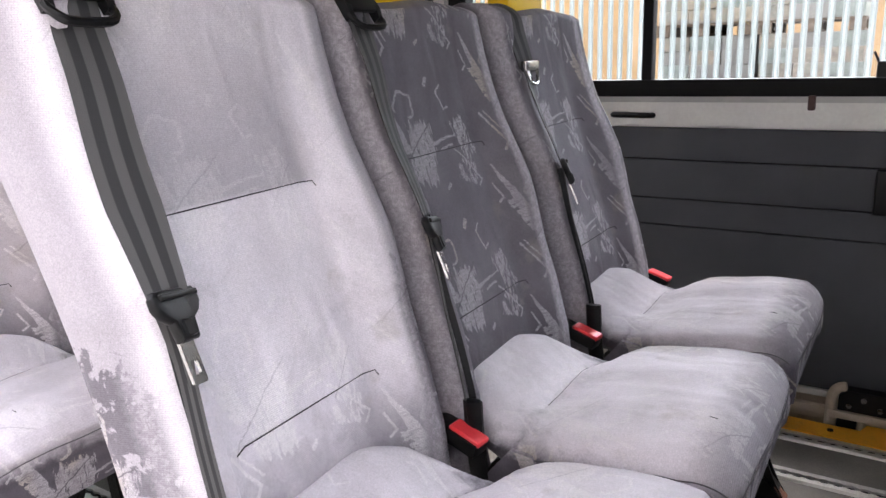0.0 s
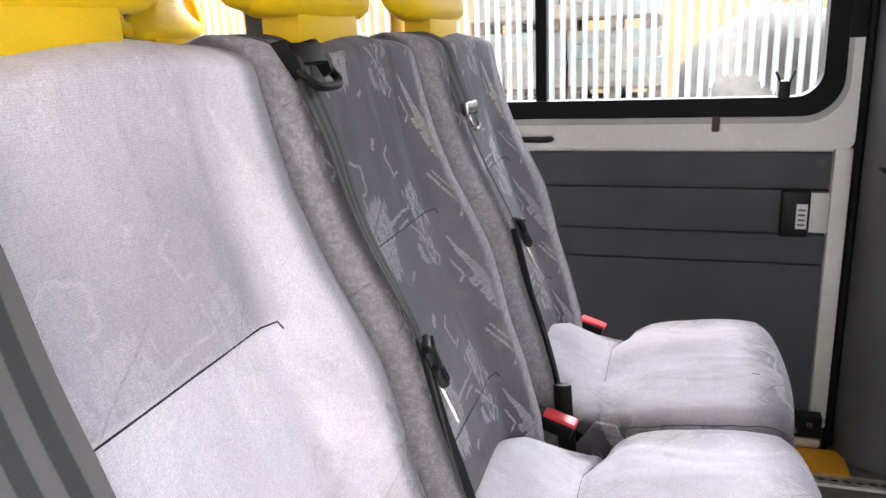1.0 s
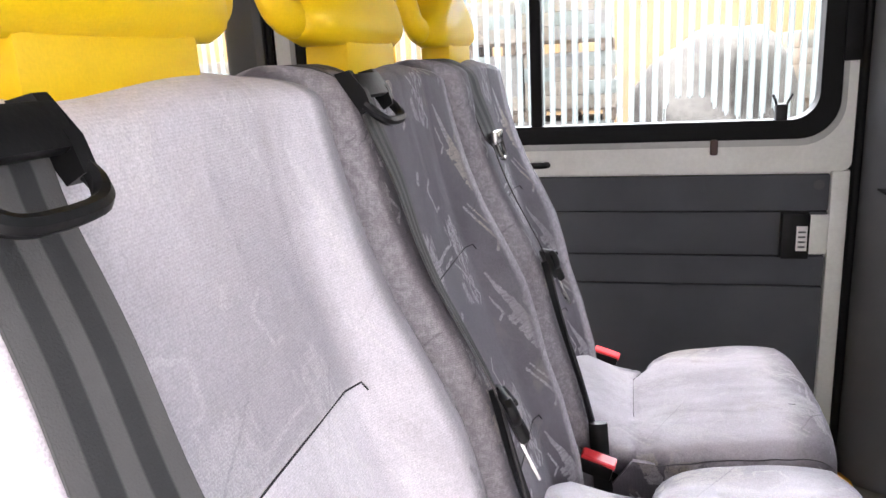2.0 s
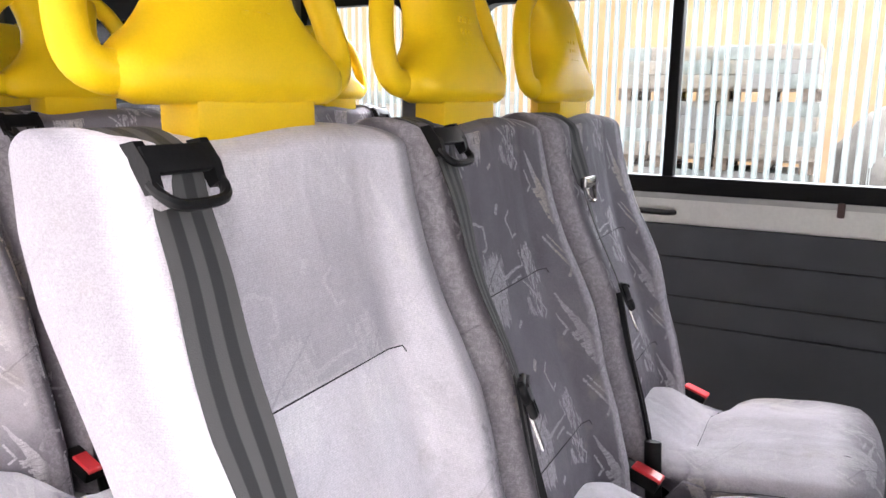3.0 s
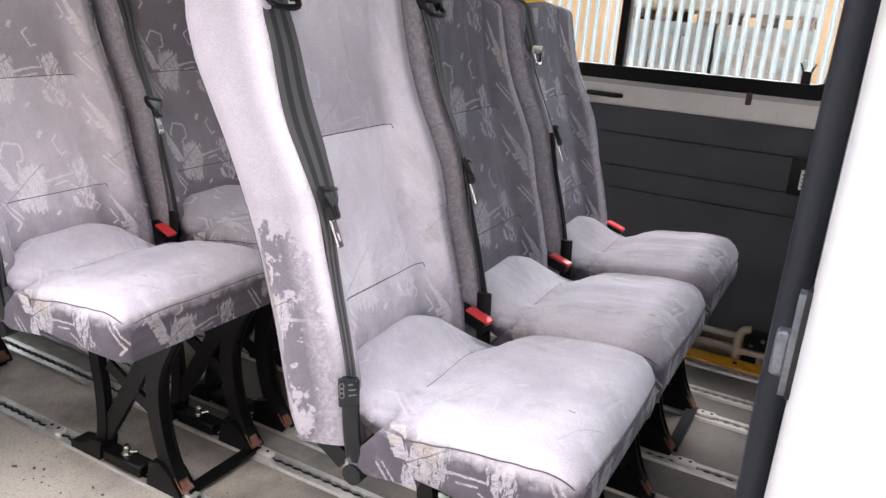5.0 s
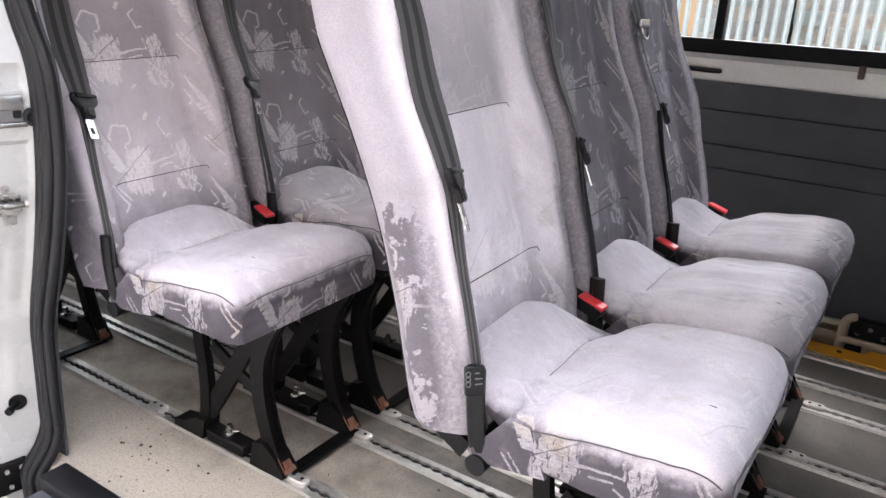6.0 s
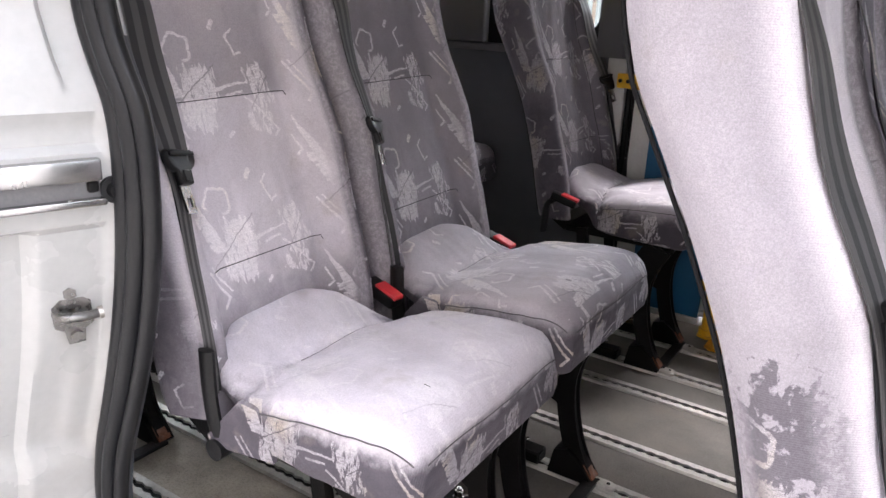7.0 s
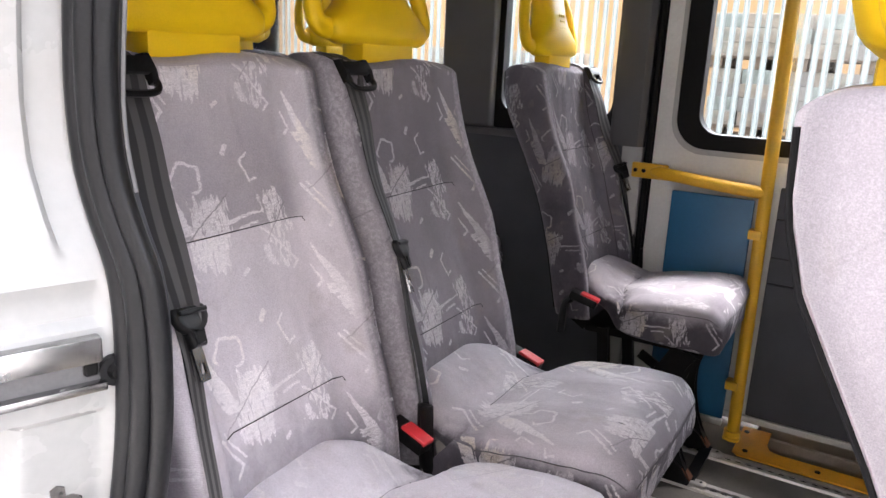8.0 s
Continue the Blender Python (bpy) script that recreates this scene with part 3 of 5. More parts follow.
def backrest(parent, s, material, wide=0.194):
    bm = bmesh.new()
    zs = list(np.linspace(0.360, 0.952, 37)) + [0.952 + 0.020 * math.sin(a) for a in np.linspace(0.15, math.pi / 2 * 0.985, 9)]
    rings = []
    for z in zs:
        t = max(0.0, (z - 0.952) / 0.020)
        shrink = math.sqrt(max(0.0, 1 - t * t))
        low = max(0.0, (0.39 - z) / 0.03)
        hw_k = 1 - 0.055 * (1 - shrink) - 0.03 * low
        ring = []
        mid = (lerp_table(z, FRONT) + lerp_table(z, REAR)) / 2
        for u in np.linspace(-1, 1, 45):
            x = back_x(z, u * HALF)
            ring.append((mid + (x - mid) * max(shrink, 0.05), s * u * (HALF if u < 0 else wide) * hw_k, z + 0.004 * math.sin(u * 5)))
        r = lerp_table(z, REAR)
        for u in np.linspace(1, -1, 25):
            e = max(0.0, (abs(u) - 0.86) / 0.14)
            x = r - 0.012 + 0.012 * min(1.0, abs(u) / 0.86) ** 3 + 0.030 * e ** 2
            ring.append((mid + (x - mid) * max(shrink, 0.05), s * u * (HALF if u < 0 else wide) * hw_k, z + 0.004 * math.sin(u * 5)))
        rings.append(ring)
    loft(bm, rings)
    back = part("backrest", bm, material, parent, "", 60)
    # dark piping round the rear edge
    for sg, hw in ((-1, HALF), (1, wide)):
        bm = bmesh.new()
        tube(bm, [(lerp_table(z, REAR) - 0.0005, s * sg * hw * 0.872, z) for z in np.linspace(0.37, 0.950, 30)], 0.0022, 8, up=(0, 1, 0))
        part("rear_piping", bm, M_GASKET, back)
    # stitched lines across the back
    for z0, tail in ((0.757, 1), (0.541, 1)):
        bm = bmesh.new()
        pts = [(back_x(z0 + 0.004 * k, y) + 0.0013, s * y, z0 + 0.003 * k) for k, y in [(i / 14, -0.098 + 0.212 * i / 14) for i in range(15)]]
        pts.append((back_x(z0 - 0.004, 0.116) + 0.0013, s * 0.1155, z0 - 0.003))
        tube(bm, pts, 0.0007, 6)
        part("seam", bm, M_SEAM, back)
    bm = bmesh.new()
    tube(bm, [(back_x(z, -0.113) + 0.0005, s * -0.113, z) for z in np.linspace(0.40, 0.955, 26)], 0.0012, 6)
    part("seam", bm, M_SEAM, back)
    return back


# outline of a cushion seen from above: its open side and its buckle side
CUSH_L = [(0.205, -0.112), (0.218, -0.130), (0.24, -0.144), (0.27, -0.152), (0.300, -0.156), (0.316, -0.158), (0.34, -0.160), (0.45, -0.162), (0.555, -0.158), (0.572, -0.152), (0.582, -0.142)]
CUSH_R = [(0.205, 0.092), (0.218, 0.112), (0.24, 0.132), (0.27, 0.147), (0.300, 0.156), (0.318, 0.162), (0.332, 0.172), (0.346, 0.188), (0.362, 0.199), (0.39, 0.207), (0.45, 0.211), (0.555, 0.208), (0.572, 0.203), (0.582, 0.194)]
CUSH_MID = [(0.205, 0.472), (0.23, 0.466), (0.26, 0.453), (0.29, 0.440), (0.317, 0.432), (0.345, 0.436), (0.38, 0.444), (0.42, 0.453), (0.48, 0.465), (0.53, 0.472), (0.56, 0.470), (0.575, 0.461), (0.582, 0.450)]
CUSH_EDGE = [(0.205, 0.440), (0.24, 0.434), (0.28, 0.424), (0.315, 0.418), (0.35, 0.423), (0.42, 0.437), (0.50, 0.447), (0.555, 0.448), (0.572, 0.443), (0.582, 0.437)]


def fold_x(y):
    """The line of the fold that crosses a cushion from the buckle's notch."""
    return 0.317 + 0.020 * ease((y - 0.07) / 0.10) + 0.3 * max(0.0, -0.02 - y) ** 2


def cush_top(x, y):
    lo, hi = lerp_table(x, CUSH_L), lerp_table(x, CUSH_R)
    u = max(-1.0, min(1.0, (2 * y - lo - hi) / (hi - lo)))
    edge, mid = lerp_table(x, CUSH_EDGE), lerp_table(x, CUSH_MID)
    z = edge + (mid - edge) * (1 - abs(u) ** 4)
    # the fold is deepest at the notch and dies away across the seat
    d = x - fold_x(y)
    z -= 0.022 * ease((y - 0.06) / 0.11) * math.exp(-abs(d) / 0.012)
    z -= 0.0028 * ease((y + 0.09) / 0.05) * math.exp(-(d / 0.005) ** 2)
    # the padding swells on both sides of it
    z += 0.012 * math.exp(-((x - 0.245) / 0.034) ** 2 - ((y - 0.085) / 0.07) ** 2)
    z += 0.008 * math.exp(-((x - 0.385) / 0.040) ** 2 - ((y - 0.12) / 0.08) ** 2)
    # creases fanning out from the notch
    dx, dy = x - 0.335, y - 0.165
    r = math.hypot(dx, dy)
    z += 0.0030 * math.sin(6.5 * math.atan2(dy, dx) + 1.0) * math.exp(-r / 0.06) * min(1.0, r / 0.02)
    z += 0.0035 * noise.noise(Vector((x * 13, y * 11, 2.3))) + 0.0014 * noise.noise(Vector((x * 45, y * 22, 7.1)))
    return z


def nose(x):
    """How far the top has rolled down towards the front edge."""
    return 0.015 * max(0.0, (x - 0.545) / 0.037) ** 2.4


def cushion(parent, s, material, lift=0.0):
    bm = bmesh.new()
    xs = [0.205, 0.210, 0.218, 0.228, 0.24, 0.255, 0.27, 0.285, 0.295, 0.303, 0.309, 0.314, 0.319, 0.324, 0.330, 0.337, 0.345, 0.354, 0.365, 0.38, 0.40, 0.42, 0.44, 0.46, 0.48, 0.50, 0.52, 0.54, 0.555, 0.565, 0.572, 0.578, 0.582]
    rings = []
    for x in xs:
        lo, hi = lerp_table(x, CUSH_L), lerp_table(x, CUSH_R)
        zb = lerp_table(x, [(0.205, 0.405), (0.25, 0.388), (0.30, 0.368), (0.325, 0.350), (0.572, 0.345), (0.582, 0.347)])
        front = max(0.0, (x - 0.560) / 0.022)
        skirt = ease((x - 0.285) / 0.05)
        ring = []
        for u in np.linspace(-1, 1, 41):
            y = lo + (hi - lo) * (u + 1) / 2
            z = cush_top(x, y) - nose(x) - 0.010 * max(0.0, (abs(u) - 0.93) / 0.07) ** 2
            ring.append((x + 0.010 * (1 - u * u) * front, s * y, z))
        zr, zl = ring[-1][2], ring[0][2]
        for k in (0.10, 0.32, 0.6, 0.9):
            puff = 0.006 * math.sin(k * 3.1) * skirt - 0.030 * k * k * (1 - skirt)
            ring.append((x + 0.004 * front * math.sin(k * 3.1), s * (hi + puff - (0.002 if k == 0.10 else 0.0)), zr + (zb - zr) * k))
        for u in np.linspace(0.96, -0.96, 9):
            inset = 0.030 * (1 - skirt)
            ring.append((x - 0.004 * front, s * ((lo + hi) / 2 + u * ((hi - lo) / 2 - inset)), zb))
        for k in (0.9, 0.6, 0.32, 0.10):
            puff = 0.005 * math.sin(k * 3.1) * skirt - 0.030 * k * k * (1 - skirt)
            ring.append((x + 0.004 * front * math.sin(k * 3.1), s * (lo - puff + (0.002 if k == 0.10 else 0.0)), zl + (zb - zl) * k + 0.002 * math.sin(x * 70) * skirt))
        rings.append(ring)
    loft(bm, rings)
    cu = part("cushion", bm, material, parent, "", 55)
    # the cover's corner hangs loose behind the side seam
    bm = bmesh.new()
    pts = [(0.316, 0.416), (0.345, 0.412), (0.372, 0.347), (0.300, 0.341), (0.271, 0.349), (0.268, 0.356), (0.292, 0.386)]
    a = [bm.verts.new((x, s * (-0.164 - 0.014 * max(0.0, 0.33 - x) / 0.06), z)) for x, z in pts]
    b = [bm.verts.new((x, s * (-0.156 - 0.014 * max(0.0, 0.33 - x) / 0.06), z)) for x, z in pts]
    bm.faces.new(a)
    bm.faces.new(b[::-1])
    for k in range(len(pts)):
        j = (k + 1) % len(pts)
        bm.faces.new((a[j], a[k], b[k], b[j]))
    part("cover_flap", bm, material, cu)
    # piped seam down both sides and along the front
    for table, sg in ((CUSH_L, -1), (CUSH_R, 1)):
        bm = bmesh.new()
        tube(bm, [(x, s * (lerp_table(x, table) + sg * 0.0012), cush_top(x, lerp_table(x, table)) - nose(x) - 0.0145 + 0.0012 * math.sin(x * 60)) for x in np.linspace(0.315, 0.574, 34)], 0.0009, 6)
        part("piping", bm, M_PIPE, cu)
    bm = bmesh.new()
    tube(bm, [(0.5835 + 0.010 * (1 - (k / 12 - 1) ** 2), s * (0.026 + 0.163 * (k / 12 - 1)), cush_top(0.582, 0.026 + 0.163 * (k / 12 - 1)) - 0.0215) for k in range(25)], 0.0008, 6)
    part("piping", bm, M_PIPE, cu)
    # stitched line along the fold, with a hooked end
    bm = bmesh.new()
    pts = [(fold_x(y), y) for y in np.linspace(0.105, -0.055, 17)]
    pts = [(pts[0][0] + 0.006, 0.100)] + pts
    tube(bm, [(x, s * y, cush_top(x, y) + 0.0005) for x, y in pts], 0.0008, 6)
    part("seam", bm, M_SEAM, cu)
    bm = bmesh.new()
    tube(bm, [(x, s * -0.072, cush_top(x, -0.072) + 0.0004) for x in (0.531, 0.535, 0.540)], 0.0004, 6)
    part("seam", bm, M_SEAM, cu)
    cu.location.z = lift
    return cu


def headrest(parent, s):
    def lean(z):
        return 0.036 - 0.22 * (z - 1.0)
    bm = bmesh.new()
    W = [(0.998, 0.118), (1.006, 0.140), (1.028, 0.146), (1.042, 0.132), (1.06, 0.100), (1.08, 0.080), (1.11, 0.073), (1.135, 0.078), (1.155, 0.088), (1.170, 0.088), (1.182, 0.074), (1.189, 0.046), (1.193, 0.016)]
    D = [(0.999, 0.020), (1.012, 0.034), (1.05, 0.038), (1.10, 0.035), (1.15, 0.030), (1.175, 0.022), (1.187, 0.014), (1.193, 0.005)]
    rings = []
    for z in [0.999, 1.003, 1.008, 1.015, 1.023, 1.03, 1.038, 1.047, 1.057, 1.068, 1.08, 1.095, 1.11, 1.125, 1.14, 1.152, 1.162, 1.170, 1.177, 1.183, 1.188, 1.192]:
        w, d = lerp_table(z, W), lerp_table(z, D)
        ring = []
        for k in range(28):
            a = 2 * math.pi * k / 28
            c, q = math.cos(a), math.sin(a)
            ring.append((lean(z) + d * math.copysign(abs(q) ** 0.75, q), s * w * math.copysign(abs(c) ** 0.6, c), z))
        rings.append(ring)
    loft(bm, rings)
    pad = part("headrest", bm, M_YELLOW, parent, "bright yellow moulded plastic headrest with two grab loops", 50)
    for sg in (-1, 1):
        bm = bmesh.new()
        path = spline([(lean(1.03), sg * 0.105, 1.024), (lean(1.03), sg * 0.145, 1.022), (lean(1.04) - 0.002, sg * 0.165, 1.036), (lean(1.07) - 0.004, sg * 0.163, 1.072), (lean(1.11) - 0.004, sg * 0.147, 1.115),
                       (lean(1.15) - 0.002, sg * 0.118, 1.152), (lean(1.17), sg * 0.078, 1.174), (lean(1.175), sg * 0.04, 1.178)], 6)
        tube(bm, path, 0.0140, 14, (1.2, 1.0), (1, 0, 0))
        part("grab_handle", bm, M_YELLOW, pad)
    bm = bmesh.new()
    box(bm, lean(1) - 0.022, lean(1) + 0.022, -0.080, 0.080, 0.964, 1.006, 0.008)
    part("neck", bm, M_YELLOW, pad)
    bm = bmesh.new()
    for z0, bars in ((1.098, ((-0.022, 0.010), (-0.008, 0.012), (0.008, 0.010))), (1.083, ((-0.020, 0.008), (-0.008, 0.006), (0.004, 0.012))), (1.066, ((-0.018, 0.012), (-0.002, 0.010), (0.012, 0.008)))):
        for y0, w in bars:
            box(bm, lean(z0) + 0.0338, lean(z0) + 0.0358, s * y0 - w / 2, s * y0 + w / 2, z0, z0 + 0.007, 0.0008, 1)
    part("moulded_mark", bm, M_YELLOW, pad)
    for ob in [pad, *pad.children]:
        for v in ob.data.vertices:
            v.co.y = v.co.y * 0.90 + s * 0.006
            v.co.z -= 0.008
    return pad


def belt(parent, s, tongue_z=0.70, clip=False, tag=False, out=0.0, lower=0.011, flat=True):
    yb = -0.126 - out
    pts = [(0.004, yb, 0.945), (0.014, yb, 0.966), (0.034, yb, 0.9745), (0.064, yb, 0.971), (0.092, yb, 0.953), (0.102, yb - 0.001, 0.925)]
    for z in (0.88, 0.83, 0.79, 0.75, 0.70, 0.64, 0.58, 0.52, 0.46, 0.41):
        y = yb - 0.038 * (0.93 - z) / 0.5
        pts.append((max(back_x(z, y), back_x(z, y - 0.02), back_x(z, y + 0.02)) + (0.0085 if s > 0 else 0.010), y, z))
    path = spline(pts, 4)
    sides = []
    for p in path:
        tw = -0.6 if clip and p.z > 0.86 and p.x > 0.05 else lerp_table(p.z, [(0.40, 0.9), (0.62, 0.8), (0.70, 0.5), (0.80, 0.35), (0.92, 0.1)]) if p.x > 0.05 else 0.0
        sides.append((tw * (0.8 * s if flat else -0.55), s * 1.0, 0))
    bm = bmesh.new()
    ribbon(bm, [(p.x, s * p.y, p.z) for p in path], sides, [0.046 if p.x < 0.1 else lerp_table(p.z, [(0.40, lower), (tongue_z - 0.05, lower * 1.1), (tongue_z + 0.01, 0.034), (tongue_z + 0.08, 0.046)] if flat else [(0.40, lower), (tongue_z, lower), (0.80, 0.012), (0.86, 0.034), (0.93, 0.046)] if clip else [(0.40, lower), (tongue_z - 0.03, lower), (tongue_z + 0.01, 0.020), (tongue_z + 0.10, 0.028), (0.93, 0.042)]) for p in path])
    strap = part("belt_strap", bm, M_BELT, parent, "dark grey ribbed seat belt webbing")
    bm = bmesh.new()
    low = spline([(back_x(z, -0.155) + 0.006, -0.150 - 0.02 * (0.7 - z), z) for z in (0.70, 0.62, 0.54, 0.47, 0.41)], 6)
    ribbon(bm, [(p.x + 0.002, s * p.y, p.z) for p in low], [(0.8, s * 0.6, 0)] * len(low), [0.009] * len(low))
    part("lap_strap", bm, M_RUBBER, strap)
    # guide at the shoulder
    zg, xg = 0.953, 0.095
    m = Matrix.Translation((xg, s * yb, zg)) @ Euler((0, radians(-30), 0)).to_matrix().to_4x4()
    bm = bmesh.new()
    for sg in (-1, 1):
        plate_pts = [(-0.004, 0.018), (0.008, 0.014), (0.011, -0.006), (0.008, -0.020), (-0.002, -0.020)]
        a_ = [bm.verts.new(m @ Vector((px, sg * 0.0235, pz))) for px, pz in plate_pts]
        b_ = [bm.verts.new(m @ Vector((px, sg * 0.0315, pz))) for px, pz in plate_pts]
        bm.faces.new(a_)
        bm.faces.new(b_[::-1])
        for q in range(5):
            bm.faces.new((a_[(q + 1) % 5], a_[q], b_[q], b_[(q + 1) % 5]))
    box(bm, 0.003, 0.0105, -0.030, 0.030, -0.010, 0.010, 0.002, 2, m)
    tube(bm, [m @ Vector(p) for p in spline([(0.004, -0.029, -0.014), (0.008, -0.027, -0.026), (0.010, -0.016, -0.034), (0.010, 0.016, -0.034), (0.008, 0.027, -0.026), (0.004, 0.029, -0.014)], 5)], 0.0042, 8)
    if clip:
        bm.free()
    else:
        part("belt_guide", bm, M_BLACK, parent, "black plastic shoulder belt guide")
    # tongue
    i = min(range(len(path)), key=lambda k: abs(path[k].z - tongue_z) + (0 if path[k].x > 0.05 else 9))
    p = Vector((path[i].x + 0.004, s * path[i].y, path[i].z))
    turn = Euler((radians(s * -12), radians(-22), radians(s * 25))).to_matrix().to_4x4()
    m = Matrix.Translation(p) @ turn
    bm = bmesh.new()
    shape = [(-0.032, 0.010), (-0.027, 0.015), (0.027, 0.015), (0.032, 0.010), (0.032, 0.001), (0.026, -0.007), (0.015, -0.013), (0.0125, -0.030), (-0.0125, -0.030), (-0.015, -0.013), (-0.026, -0.007), (-0.032, 0.001)]
    loft(bm, [[m @ Vector((dx, py * k, pz * k + (k - 1) * 0.003)) for py, pz in shape] for dx, k in ((-0.003, 0.94), (-0.001, 1.0), (0.003, 1.0), (0.0055, 0.95), (0.0065, 0.88))])
    box(bm, 0.004, 0.0095, -0.027, 0.027, 0.006, 0.0115, 0.002, 2, m)
    box(bm, 0.004, 0.0082, -0.008, 0.008, -0.027, -0.012, 0.0015, 1, m)
    tg = part("belt_tongue", bm, M_BLACK, parent, "black plastic belt tongue with a bright metal blade")
    bm = bmesh.new()
    o = rounded(-0.0105, 0.0105, -0.066, -0.026, 0.003, 3)
    q = rounded(-0.005, 0.005, -0.058, -0.046, 0.002, 3)
    frame_ring(bm, o, q, 0.001, 0.0035)
    bmesh.ops.transform(bm, matrix=m @ Matrix.Rotation(radians(90), 4, "Z"), verts=bm.verts)
    part("blade", bm, M_CHROME, tg)
    if clip:
        j = min(range(len(path)), key=lambda k: abs(path[k].z - 0.868) + (0 if path[k].x > 0.05 else 9))
        p = Vector((path[j].x + 0.006, s * path[j].y, path[j].z))
        bm = bmesh.new()
        box(bm, p.x - 0.004, p.x + 0.006, p.y - 0.026, p.y + 0.026, p.z - 0.008, p.z + 0.010, 0.003)
        tube(bm, spline([(p.x + 0.004, p.y - 0.018, p.z - 0.006), (p.x + 0.010, p.y - 0.010, p.z - 0.026), (p.x + 0.010, p.y + 0.010, p.z - 0.026), (p.x + 0.004, p.y + 0.020, p.z - 0.006)], 5), 0.003, 8)
        part("belt_clip", bm, M_CHROME, parent, "bright metal clip on the belt")
    # floor-side anchor with its sleeve
    bm = bmesh.new()
    a = spline([(0.268, -0.172, 0.475), (0.272, -0.174, 0.42), (0.276, -0.172, 0.375), (0.280, -0.168, 0.345)], 5)
    tube(bm, [(p.x, s * p.y, p.z) for p in a], 0.0135, 10, (0.5, 1.0), (1, 0, 0))
    an = part("belt_anchor", bm, M_BLACK, parent, "black belt anchor sleeve")
    bm = bmesh.new()
    cyl(bm, (0.280, s * -0.180, 0.338), (0.280, s * -0.130, 0.338), 0.015, 16)
    part("anchor_bolt", bm, M_BLACK, an)
    if not tag:
        return
    bm = bmesh.new()
    m = Matrix.Translation((0.271, s * -0.180, 0.462)) @ Euler((0, radians(-14), radians(s * -40))).to_matrix().to_4x4()
    box(bm, -0.003, 0.004, -0.0135, 0.0135, -0.020, 0.018, 0.002, 1, m)
    lb = part("sleeve_label", bm, M_RUBBER, an, "dark sleeve tag with pale printed marks")
    bm = bmesh.new()
    for k in range(3):
        ring = [m @ Vector((0.0046, s * -0.010 + 0.0030 * math.cos(t), 0.008 - 0.006 * k + 0.0036 * math.sin(t))) for t in [2 * math.pi * q / 14 for q in range(15)]]
        tube(bm, ring, 0.0007, 5)
    for k in range(3):
        box(bm, 0.004, 0.0048, s * 0.004 - 0.005, s * 0.004 + 0.005, 0.008 - 0.007 * k, 0.0095 - 0.007 * k, 0, 1, m)
    part("print", bm, M_TAGINK, lb)


def buckle(parent, s, x=0.262, y=0.205, z=0.436):
    m = Matrix.Translation((x, s * y, z)) @ Euler((0, radians(16), radians(s * -6))).to_matrix().to_4x4()
    bm = bmesh.new()
    box(bm, -0.040, 0.030, -0.0150, 0.0150, -0.016, 0.004, 0.004, 2, m)
    bk = part("buckle", bm, M_BLACK, parent, "black belt buckle with a red release button")
    bm = bmesh.new()
    box(bm, -0.016, 0.0315, -0.0118, 0.0118, 0.000, 0.0085, 0.002, 1, m)
    part("release_button", bm, M_RED, bk)
    bm = bmesh.new()
    tube(bm, spline([(x - 0.035, s * y, z - 0.008), (x - 0.055, s * y, z - 0.03), (x - 0.06, s * y, z - 0.10)], 5), 0.015, 10, (1, 0.6))
    part("stalk", bm, M_RUBBER, bk)


